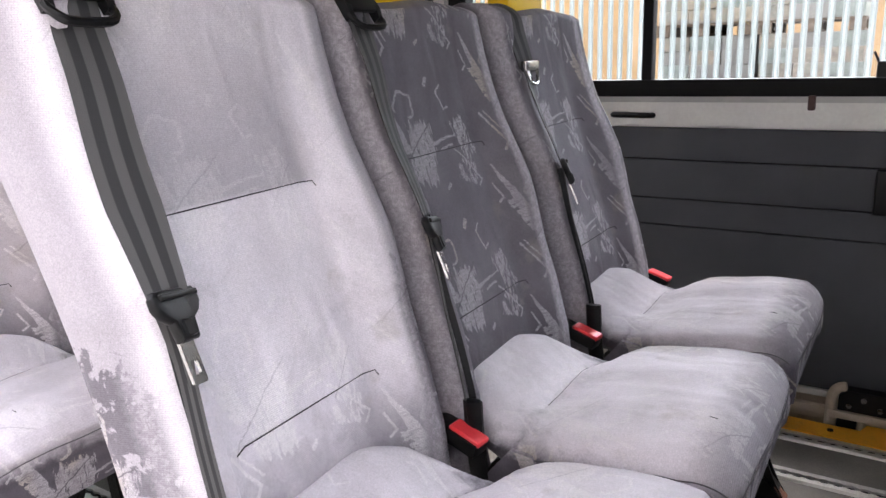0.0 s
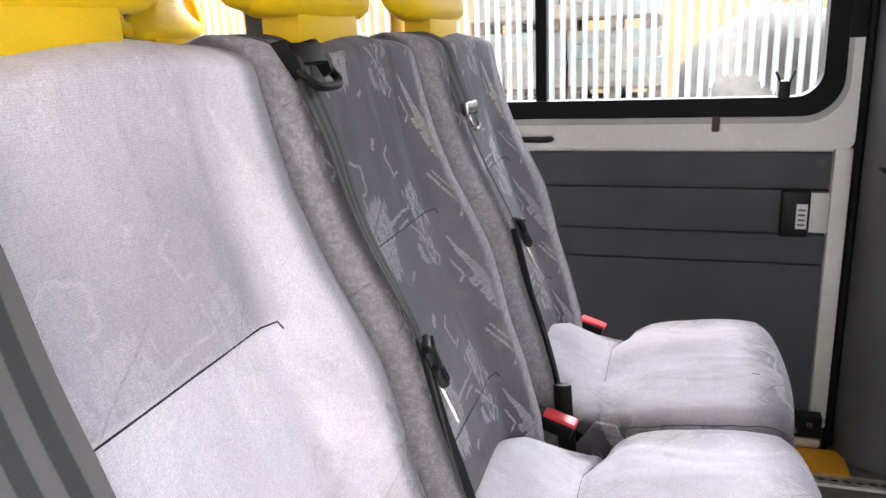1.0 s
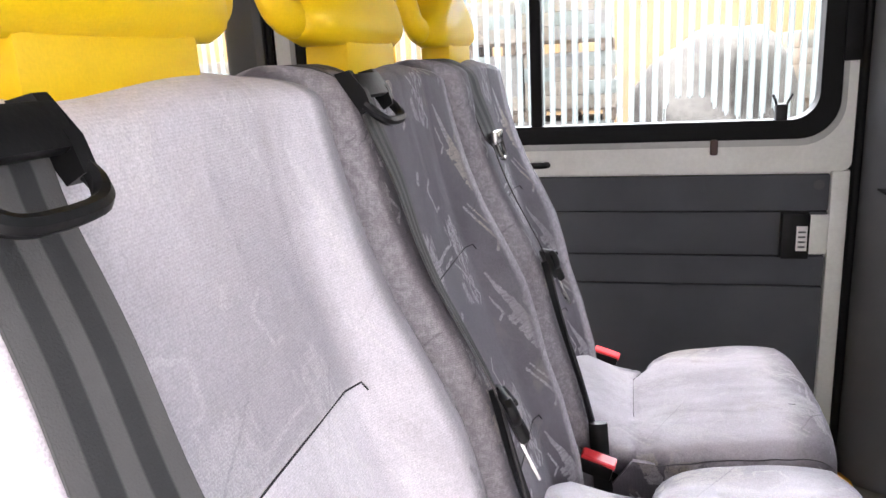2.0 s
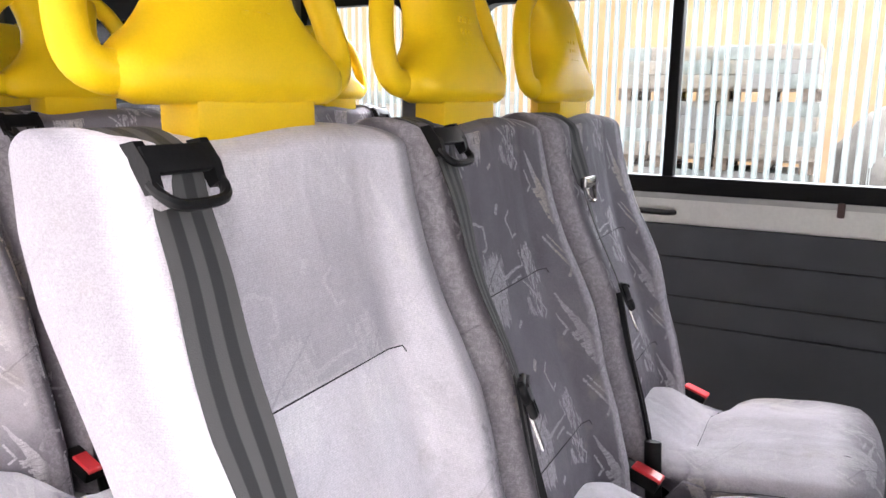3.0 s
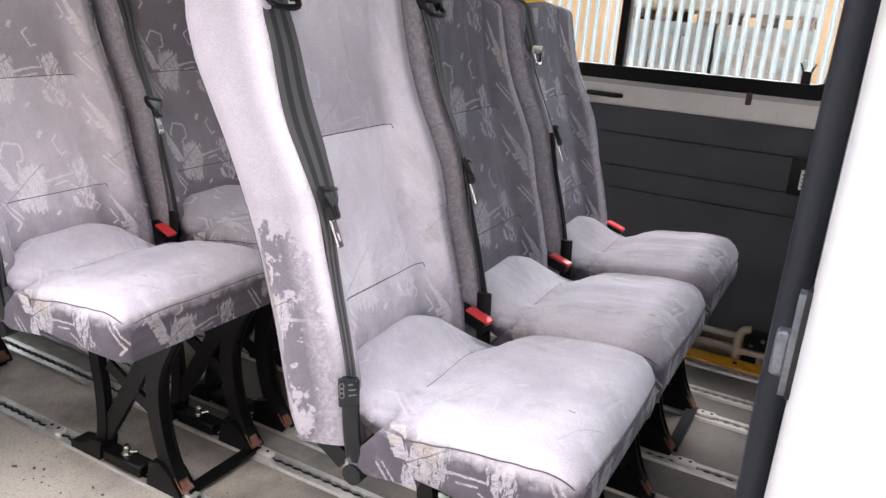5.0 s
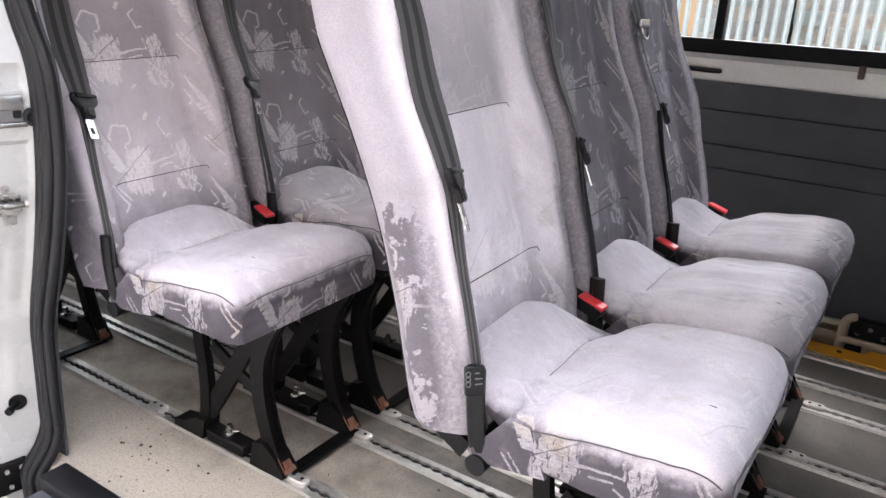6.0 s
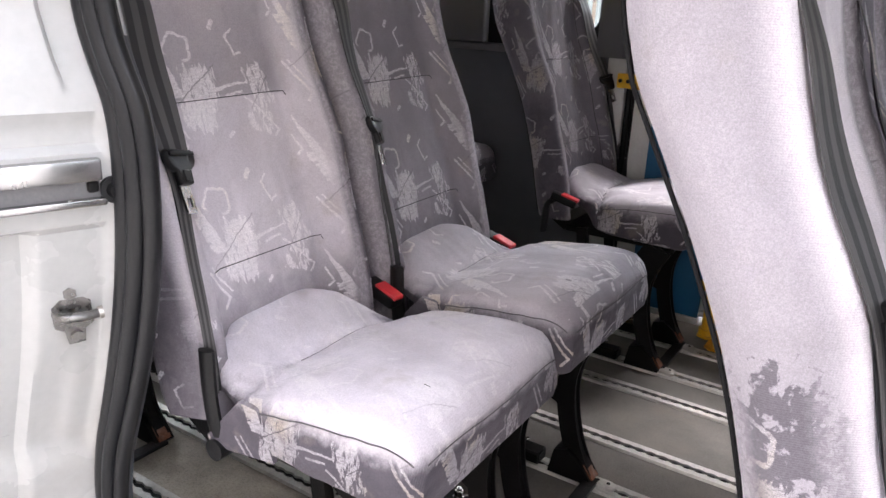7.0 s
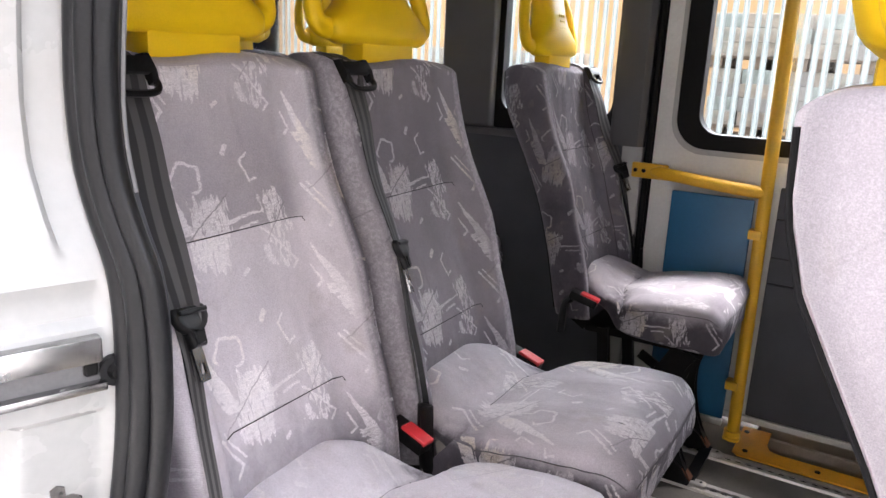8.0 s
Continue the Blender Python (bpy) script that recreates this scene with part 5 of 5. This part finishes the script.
# ceiling, rear wall, front wall
bm = bmesh.new()
box(bm, -2.5, 2.2, 0.98, 2.88, 1.56, 1.62)
for k in range(7):
    box(bm, -2.3 + 0.62 * k, -2.28 + 0.62 * k, 1.05, 2.80, 1.553, 1.562)
solid("ceiling", bm, M_CEIL, "grey-brown headliner with cross ribs", "ceiling", kind="structure")
wr = thing("wall_rear", "dark rear end of the van with door windows", "wall", kind="structure")
bm = bmesh.new()
box(bm, -2.56, -2.5, 0.98, 2.88, -0.1, 0.86)
box(bm, -2.56, -2.5, 0.98, 2.88, 1.30, 1.60)
for y0, y1 in ((0.98, 1.25), (1.86, 2.02), (2.62, 2.88)):
    box(bm, -2.56, -2.5, y0, y1, 0.86, 1.30)
part("rear_lining", bm, M_TRIM, wr)
for y0, y1 in ((1.25, 1.86), (2.02, 2.62)):
    bm = bmesh.new()
    box(bm, -2.535, -2.531, y0, y1, 0.86, 1.30)
    g = part("pane", bm, M_GLASS, wr)
    g.visible_shadow = False
wfr = thing("wall_front", "unseen dark front end with a windscreen opening added for light", "wall", kind="structure")
bm = bmesh.new()
box(bm, 2.2, 2.26, 0.98, 2.88, -0.1, 1.18)
box(bm, 2.2, 2.26, 0.98, 2.88, 1.50, 1.62)
box(bm, 2.2, 2.26, 0.98, 1.08, 1.18, 1.50)
box(bm, 2.2, 2.26, 2.78, 2.88, 1.18, 1.50)
part("bulkhead", bm, M_TRIM_GREY, wfr)
# unseen windscreen, added and sized so that light reaches the seat fronts
bm = bmesh.new()
box(bm, 2.22, 2.226, 1.08, 2.78, 1.18, 1.50)
g = part("windscreen", bm, M_GLASS, wfr)
g.visible_shadow = False

# near side: rear quarter with the door opening
wall_near = thing("wall_near", "white painted van side with the open doorway", "wall", kind="structure")
bm = bmesh.new()
box(bm, -2.5, -0.84, 1.00, 1.10, -0.55, 0.86)
box(bm, -2.5, -2.1, 1.00, 1.10, 0.86, 1.30)
box(bm, -1.3, -0.84, 1.00, 1.10, 0.86, 1.30)
box(bm, -2.5, 2.2, 1.02, 1.10, 1.44, 1.62)
box(bm, -2.5, -0.84, 1.00, 1.10, 1.30, 1.44)
part("side_panel", bm, M_PAINT, wall_near)
bm = bmesh.new()
box(bm, -2.1, -1.3, 1.045, 1.049, 0.86, 1.30)
g = part("pane", bm, M_GLASS, wall_near)
g.visible_shadow = False
# rear jamb of the doorway: a pressed white face that looks forward, with the seal along its inner edge
JAMB = [(-0.30, -0.690), (-0.10, -0.682), (0.0, -0.676), (0.13, -0.669), (0.258, -0.659), (0.321, -0.646), (0.385, -0.621), (0.446, -0.598), (0.502, -0.580), (0.56, -0.564), (0.61, -0.554), (0.66, -0.548), (0.72, -0.546),
        (0.76, -0.548), (0.795, -0.556), (0.83, -0.575), (0.877, -0.592), (0.928, -0.595), (0.977, -0.590), (1.024, -0.583), (1.2, -0.570), (1.44, -0.540)]


JAMB = [(z, x + 0.009) for z, x in JAMB]
JAMB_IN = 0.010


def jamb_x(y, z):
    """The jamb's pressed face."""
    y = y - JAMB_IN
    x = lerp_table(z, JAMB) - 0.33 * (1.15 - y)
    inner = ease((1.142 - y) / 0.010)
    low = ease((0.772 - z) / 0.010) * ease((z - 0.30) / 0.05)
    x -= 0.012 * low * inner
    x += 0.010 * ease((0.738 - z) / 0.006) * ease((z - 0.648) / 0.006) * inner
    x -= 0.016 * ease((1.070 - y) / 0.010) * ease((0.655 - z) / 0.010)
    x += 0.009 * ease((1.112 - y) / 0.008) * ease((z - 0.79) / 0.03)
    x -= 0.006 * math.exp(-((y - 1.085) / 0.022) ** 4 - ((z - 0.40) / 0.07) ** 4)
    x -= 0.007 * math.exp(-((y - 1.075) / 0.025) ** 4 - ((z - 0.20) / 0.06) ** 4)
    return x


bm = bmesh.new()
rings = []
for z in np.linspace(-0.30, 1.44, 200):
    row = [(jamb_x(1.168, z) + 0.012, 1.168, z)] + [(jamb_x(y, z), y, z) for y in np.linspace(1.16, 1.0, 42)]
    x0 = row[-1][0]
    row += [(x0 - 0.006, 0.990, z), (x0 - 0.018, 0.985, z), (-0.86, 0.985, z), (-0.86, 1.02, z)]
    rings.append(row)
loft(bm, rings, False, False)
part("pillar_face", bm, M_PAINT, wall_near, "pressed white pillar face with hollows", 35)
bm = bmesh.new()
rings = []
for z in np.linspace(-0.30, 1.44, 60):
    jx = lerp_table(z, JAMB)
    rings.append([(jx + 0.010, 1.168, z), (jx + 0.048, 1.168, z), (jx + 0.044, 1.176, z), (jx - 0.03, 1.184, z), (-0.90, 1.190, z), (-0.90, 1.110, z), (jx - 0.06, 1.150, z)])
loft(bm, rings)
part("pillar_return", bm, M_TRIM, wall_near)
for k, (dx, yy, r) in enumerate(((0.008, 1.156, 0.0120), (0.029, 1.153, 0.0115), (0.048, 1.158, 0.0100))):
    bm = bmesh.new()
    tube(bm, spline([(lerp_table(z, JAMB) + dx, yy + 0.002 * math.sin(9 * z + k) - 0.046 * ease((0.05 - z) / 0.07), z) for z in np.linspace(-0.30, 1.43, 44)], 3), r, 12, up=(0, 1, 0))
    part("door_seal", bm, M_RUBBER, wall_near, "black ribbed rubber door seal")
bm = bmesh.new()
tube(bm, spline([(lerp_table(z, JAMB) + 0.060, 1.164, z) for z in np.linspace(0.855, 1.43, 16)], 2), 0.0018, 8, up=(0, 1, 0))
part("flange", bm, M_PRIMER, wall_near, "bare grey metal flange behind the seal")
# unseen near cab window, added as another light opening
bm = bmesh.new()
box(bm, 1.10, 2.0, 1.045, 1.049, 1.15, 1.44)
g = part("cab_window", bm, M_GLASS, wall_near)
g.visible_shadow = False
# front edge of the doorway
bm = bmesh.new()
rings = []
for z in np.linspace(-0.30, 1.44, 12):
    rings.append([(0.7690, 1.040, z), (0.772, 1.10, z), (0.80, 1.16, z), (1.0, 1.16, z), (1.0, 0.945, z), (0.81, 0.945, z), (0.785, 0.952, z), (0.774, 0.966, z), (0.7705, 0.985, z)])
loft(bm, rings)
box(bm, 1.0, 1.10, 1.00, 1.10, -0.55, 1.62)
box(bm, 2.0, 2.2, 1.00, 1.10, -0.55, 1.62)
box(bm, 1.10, 2.0, 1.00, 1.10, -0.55, 1.15)
part("front_post", bm, M_PAINT, wall_near, "white painted door post")
for k, (dx, yy, r) in enumerate(((0.7620, 1.050, 0.0115), (0.7635, 1.073, 0.0120))):
    bm = bmesh.new()
    tube(bm, [(dx + 0.002 * math.sin(6 * z), yy, z) for z in np.linspace(-0.28, 1.43, 30)], r, 12, up=(0, 1, 0))
    part("door_seal", bm, M_SEAL, wall_near, "black rubber door seal")
bm = bmesh.new()
for yy in (1.055, 1.09):
    tube(bm, [(x, yy, 1.43) for x in np.linspace(-0.52, 0.76, 20)], 0.014, 12)
part("door_seal", bm, M_RUBBER, wall_near)
bm = bmesh.new()
box(bm, -0.575, 0.80, 1.00, 1.128, -0.30, -0.012, 0.01)
part("door_sill", bm, M_TRIM, wall_near, "dark scuffed door sill")
bm = bmesh.new()
box(bm, -0.572, 0.76, 1.085, 1.142, -0.012, 0.020, 0.006)
part("sill_block", bm, M_RUBBER, wall_near)


def on_jamb(y, z, turn=0.0):
    """A frame on the jamb: x along the face towards the inside, y out of the face, z up."""
    along = Vector((0.33, 1.0, 0)).normalized()
    out = Vector((1.0, -0.33, 0)).normalized()
    up = Vector((0, 0, 1))
    m = Matrix.Identity(4)
    for k, ax in enumerate((along, out, up)):
        for i in range(3):
            m[i][k] = ax[i]
    return Matrix.Translation((jamb_x(y, z), y, z)) @ m @ Matrix.Rotation(radians(turn), 4, "Y")


def fitted(th, name, bm, material, m, parent=None, label=""):
    bmesh.ops.transform(bm, matrix=m, verts=bm.verts)
    return part(name, bm, material, parent or th, label)


th = thing("door_striker", "zinc-plated door striker bolted to the white pillar", "striker")
m = on_jamb(1.112, 0.541, -3)
bm = bmesh.new()
plate(bm, [(-0.010, 0.036), (0.010, 0.036), (0.012, 0.020), (0.021, 0.013), (0.021, -0.014), (0.011, -0.020), (0.009, -0.036), (-0.009, -0.036), (-0.011, -0.020), (-0.021, -0.013), (-0.021, 0.012), (-0.012, 0.020)], 0.000, 0.005)
pl = fitted(th, "plate", bm, M_ZINC, m)
for z in (0.027, -0.027):
    bm = bmesh.new()
    cyl(bm, (0, 0.004, z), (0, 0.010, z), 0.0075, 6)
    fitted(th, "screw", bm, M_ZINC, m, pl)
bm = bmesh.new()
tube(bm, spline([(-0.017, 0.003, 0.004), (-0.014, 0.018, 0.004), (0.002, 0.022, 0.002), (0.018, 0.021, 0.001), (0.026, 0.020, 0.001)], 5), 0.0055, 10)
fitted(th, "bolt", bm, M_ZINC, m)
bm = bmesh.new()
cyl(bm, (0.024, 0.020, 0.001), (0.029, 0.020, 0.001), 0.0075, 12)
fitted(th, "bolt_head", bm, M_ALU, m)

dg = thing("door_guide", "bright metal door guide channel screwed to the pillar", "guide")
m = on_jamb(1.118, 0.702)
bm = bmesh.new()
box(bm, -0.115, 0.022, -0.002, 0.013, 0.001, 0.025, 0.003, 2)
fitted(dg, "upper_lip", bm, M_CHROME, m)
bm = bmesh.new()
box(bm, -0.115, 0.024, -0.002, 0.014, -0.026, -0.018, 0.002, 2)
fitted(dg, "lower_lip", bm, M_CHROME, m)
bm = bmesh.new()
box(bm, -0.115, 0.020, -0.004, 0.004, -0.020, 0.003)
fitted(dg, "channel", bm, M_PRIMER, m)
bm = bmesh.new()
box(bm, 0.006, 0.018, 0.003, 0.010, -0.012, 0.001, 0.002, 1)
fitted(dg, "stop", bm, M_STEEL_BLACK, m)
th = thing("rubber_buffer", "round black rubber buffer plugged into the pillar", "buffer")
m = on_jamb(1.150, 0.690)
bm = bmesh.new()
cyl(bm, (0, -0.004, 0), (0, 0.006, 0), 0.015, 20)
rim = fitted(th, "rim", bm, M_RUBBER, m)
bm = bmesh.new()
cyl(bm, (0, 0.006, 0), (0, 0.012, 0), 0.009, 16, 0.006)
fitted(th, "dome", bm, M_BLACK, m, rim)
th = thing("door_pin", "dark metal locating pin on the pillar", "pin")
m = on_jamb(1.118, 0.125)
bm = bmesh.new()
cyl(bm, (0, -0.003, 0), (0, 0.004, 0), 0.016, 20)
fitted(th, "washer", bm, M_STEEL_BLACK, m)
bm = bmesh.new()
cyl(bm, (0, 0.003, 0), (-0.016, 0.022, -0.002), 0.0055, 12)
cyl(bm, (-0.016, 0.022, -0.002), (-0.021, 0.028, -0.003), 0.0075, 12)
fitted(th, "shank", bm, M_STEEL_BLACK, m)
th = thing("arm_plate", "black four-bolt plate of the door arm on the pillar", "bracket")
m = on_jamb(1.100, -0.034, -6) @ Matrix.Translation((0, 0.006, 0))
bm = bmesh.new()
box(bm, -0.060, 0.024, -0.020, 0.008, -0.034, 0.032, 0.003, 2)
pl = fitted(th, "plate", bm, M_STEEL_BLACK, m)
for xx in (-0.014, 0.012):
    for zz in (-0.018, 0.018):
        bm = bmesh.new()
        cyl(bm, (xx, 0.007, zz), (xx, 0.012, zz), 0.0048, 6)
        fitted(th, "bolt", bm, M_ALU, m, pl)

# the opened door beside the pillar
od = thing("open_door", "white van door standing open beside the rear pillar", "door")
bm = bmesh.new()
rings = []
for z in np.linspace(-0.45, 1.44, 24):
    bulge = 0.012 * math.sin((z + 0.45) * 2.2)
    rings.append([(-0.765, 0.970, z), (-0.750 + bulge, 0.95, z), (-0.760 + bulge, 0.90, z), (-0.79, 0.86, z), (-0.84, 0.85, z), (-1.5, 0.85, z), (-1.5, 0.970, z)])
loft(bm, rings)
part("door_shell", bm, M_PAINT, od)

# latch on the front door post
M_CAST = mat("cast_metal", (0.085, 0.091, 0.10), 0.32, 0.4, 0.25, 60, 0.1, 300, 0.4)
lt = thing("post_latch", "grey zinc latch casting on the white door post", "latch", at=(0.767, 1.000, 0.757))
bm = bmesh.new()
rings = []
for z in np.linspace(-0.036, 0.036, 14):
    k = (1 - (abs(z) / 0.038) ** 5) ** 0.5
    rings.append([(0.006, 0.0115 * k, z), (0.0, 0.0115 * k, z), (0.0, -0.0115 * k, z), (0.006, -0.0115 * k, z)])
loft(bm, rings)
body = part("gasket", bm, M_BLACK, lt)
bm = bmesh.new()
o = [(0.0095 * y, z) for y, z in ((-1, 0.028), (-0.6, 0.034), (0.6, 0.034), (1, 0.028), (1, -0.026), (0.6, -0.034), (-0.6, -0.034), (-1, -0.026))]
q = [(0.0055 * y, z) for y, z in ((-1, 0.024), (-0.6, 0.028), (0.6, 0.028), (1, 0.024), (1, 0.010), (0.6, 0.006), (-0.6, 0.006), (-1, 0.010))]
frame_ring(bm, o, q, -0.004, 0.002)
bmesh.ops.transform(bm, matrix=Matrix.Rotation(radians(-90), 4, "Z") @ Matrix.Scale(-1, 4, (1, 0, 0)), verts=bm.verts)
bmesh.ops.recalc_face_normals(bm, faces=bm.faces)
part("casting", bm, M_CAST, lt)
bm = bmesh.new()
box(bm, -0.012, -0.002, -0.0065, 0.0055, -0.022, 0.008, 0.0035, 3)
part("keeper", bm, M_CAST, lt)

# yellow grab rail and blue screen
gr = thing("grab_rail", "yellow painted tubular pole with a side arm", "handrail")
PX, PY = -0.228, 2.770
bm = bmesh.new()
cyl(bm, (PX + 0.01, PY, 0.0), (PX - 0.012, PY, 1.56), 0.0165, 20)
part("pole", bm, M_YELLOW_PAINT, gr)
bm = bmesh.new()
pts = rounded(PX - 0.014, PX + 0.030, PY - 0.024, PY + 0.024, 0.012, 4)
loft(bm, [[(x, y, 0.0065) for x, y in pts], [(x, y, 0.012) for x, y in pts]])
cyl(bm, (PX + 0.008, PY, 0.01), (PX + 0.008, PY, 0.03), 0.022, 18)
part("base_flange", bm, M_YELLOW_PAINT, gr)
bm = bmesh.new()
tube(bm, spline([(PX, PY, 0.682), (-0.34, PY + 0.003, 0.688), (-0.44, PY + 0.008, 0.696), (-0.485, PY + 0.012, 0.699)], 6), 0.0165, 14)
part("arm", bm, M_YELLOW_PAINT, gr)
bm = bmesh.new()
box(bm, -0.582, -0.482, PY + 0.016, PY + 0.028, 0.680, 0.722, 0.005)
tube(bm, [(-0.527, PY + 0.016, 0.701), (-0.502, PY + 0.014, 0.701), (-0.472, PY + 0.011, 0.699)], 0.016, 12, radii=[0.008, 0.018, 0.0145])
fl = part("wall_flange", bm, M_YELLOW_PAINT, gr)
for x in (-0.570, -0.547):
    bm = bmesh.new()
    cyl(bm, (x, PY + 0.016, 0.701), (x, PY + 0.011, 0.701), 0.0055, 8)
    part("screw", bm, M_STEEL_BLACK, fl)
for z in (0.575, 0.16):
    bm = bmesh.new()
    box(bm, PX - 0.026, PX + 0.006, PY - 0.020, PY + 0.018, z - 0.012, z + 0.012, 0.003)
    part("clamp", bm, M_YELLOW_PAINT, gr)
sc = thing("screen_panel", "blue laminated screen panel fixed to the yellow rail", "panel")
bm = bmesh.new()
box(bm, -0.462, -0.252, PY + 0.004, PY + 0.016, 0.05, 0.660, 0.004)
part("board", bm, M_BLUE, sc)
bm = bmesh.new()
box(bm, -0.462, -0.252, PY + 0.003, PY + 0.018, 0.030, 0.049, 0.002)
part("edge_strip", bm, M_ALU, sc)

# ---- outside ----
bm = bmesh.new()
bmesh.ops.create_grid(bm, x_segments=2, y_segments=2, size=400, matrix=Matrix.Translation((0, 0, -0.62)))
solid("ground", bm, mat("yard_concrete", (0.20, 0.19, 0.178), 0.9, 0, 0.2, 1.5, 0.3, 30), "pale grey concrete yard", "ground", kind="structure")

M_PALE = mat("galvanised_steel", (0.24, 0.262, 0.252), 0.7, 0.0, 0.12, 6, 0.1, 80)
M_BRICK_ORANGE = mat("orange_wall", (0.25, 0.15, 0.066), 0.85, 0, 0.2, 3, 0.3, 30)
M_WRAP = mat("shrink_wrap", (0.195, 0.16, 0.125), 0.45, 0, 0.35, 9, 0.2, 40, 0.5, (0.12, 0.145, 0.13), 0.7)
M_TEAL = mat("teal_sacks", (0.16, 0.175, 0.158), 0.6, 0, 0.25, 9, 0.2, 40)
M_PALLET = mat("pallet_wood", (0.075, 0.05, 0.03), 0.85, 0, 0.3, 8, 0.3, 60)
M_SHEET = mat("dusty_sheet", (0.070, 0.064, 0.056), 0.9, 0, 0.4, 2.2, 0.5, 14, 0.1, (0.060, 0.050, 0.040), 0.6)
M_SACK = mat("white_sack", (0.165, 0.152, 0.14), 0.8, 0, 0.1, 5, 0.2, 40)
FY = 9.3
fence = thing("palisade_fence", "pale galvanised steel palisade fence beside the yard", "fence")
bm = bmesh.new()
w = 0.031
pts = [(-w, 0), (-w * 0.55, 0.008), (-w * 0.2, -0.012), (w * 0.2, -0.012), (w * 0.55, 0.008), (w, 0), (w * 0.55, 0.011), (w * 0.2, -0.009), (-w * 0.2, -0.009), (-w * 0.55, 0.011)]
loft(bm, [[(x, y, -0.60) for x, y in pts], [(x, y, 2.38) for x, y in pts], [(x * 0.15, y, 2.50) for x, y in pts]])
pale_mesh = mesh_of(bm, "pale", M_PALE)
for k in range(150):
    o = new("pale", pale_mesh)
    o.location = (-11.6 + 0.117 * k, FY + 0.004 * math.sin(k * 2.1), 0)
    o.rotation_euler = (0, 0.004 * math.sin(k * 3.7), 0)
    o.parent = fence
for z in (-0.3, 2.22):
    bm = bmesh.new()
    box(bm, -11.7, 5.9, FY + 0.014, FY + 0.06, z - 0.022, z + 0.022, 0.004, 1)
    part("rail", bm, M_PALE, fence)

PW = thing("warehouse_wall", "orange-tan building wall behind the fence", "building", kind="structure")
bm = bmesh.new()
box(bm, -14, 16, 14.0, 14.4, -0.62, 3.6)
part("wall", bm, M_BRICK_ORANGE, PW)
bm = bmesh.new()
box(bm, -14, 16, 13.9, 14.5, 3.6, 3.75)
part("coping", bm, M_SACK, PW)


def pallet_load(x, y, z, seed, layers=4, h=0.18):
    rnd = random.Random(seed)
    th = thing("pallet_stack", "wrapped pallet of building blocks in the yard", "pallet", "pallets in the yard", at=(x, y, z))
    bm = bmesh.new()
    for k in range(6):
        box(bm, -0.50, 0.50, -0.5 + 0.18 * k, -0.38 + 0.18 * k, 0.11, 0.135)
    for k in range(3):
        for j in range(3):
            box(bm, -0.50 + 0.43 * k, -0.36 + 0.43 * k, -0.5 + 0.45 * j, -0.40 + 0.45 * j, 0.02, 0.11)
        box(bm, -0.50 + 0.43 * k, -0.36 + 0.43 * k, -0.5, 0.5, 0.0, 0.02)
    part("pallet", bm, M_PALLET, th)
    for lv in range(layers):
        for i in range(3):
            bm = bmesh.new()
            dx, dy = rnd.uniform(-0.012, 0.012), rnd.uniform(-0.015, 0.015)
            box(bm, -0.50 + 0.333 * i + dx, -0.170 + 0.333 * i + dx, -0.47 + dy, 0.47 + dy, 0.136 + h * lv, 0.136 + h * lv + h - 0.001, 0.010)
            part("block", bm, (M_WRAP, M_SACK, M_WRAP, M_TEAL, M_WRAP)[rnd.randrange(5)], th)
    return th


k = 0
for px in (-1.42, -0.36):
    for lv, (pz, layers, h) in enumerate(((-0.62, 4, 0.181), (0.24, 4, 0.1525), (0.985, 3, 0.15))):
        pallet_load(px + (0.03 if lv % 2 else 0), 10.1, pz, 31 + k, layers, h)
        k += 1
for px in (-5.4, -4.3, 2.6):
    for lv in range(2):
        pallet_load(px, 10.6, -0.62 + 0.855 * lv, 31 + k)
        k += 1
bm = bmesh.new()
bmesh.ops.create_icosphere(bm, subdivisions=4, radius=1.0)
for v in bm.verts:
    n = noise.noise(v.co * 1.7) * 0.22 + noise.noise(v.co * 4.5) * 0.08
    v.co = Vector((v.co.x * (0.95 + n * 0.6), v.co.y * (0.8 + n), max(v.co.z * (1.15 + n), -0.9)))
bmesh.ops.translate(bm, vec=(1.28, 10.0, 0.02), verts=bm.verts)
solid("covered_heap", bm, M_SHEET, "heap of goods under a white sheet in the yard", "heap")

# an unseen plain wall, added on the doorway's side to hold back sky light
bm = bmesh.new()
box(bm, -14, 16, -2.5, -2.2, -0.62, 6.4)
solid("wall_behind", bm, mat("blocking_wall_dark", (0.16, 0.15, 0.14), 0.9, 0, 0.2, 1.2, 0.3, 20), "unseen plain dark wall added to block sky light", "wall", kind="structure")
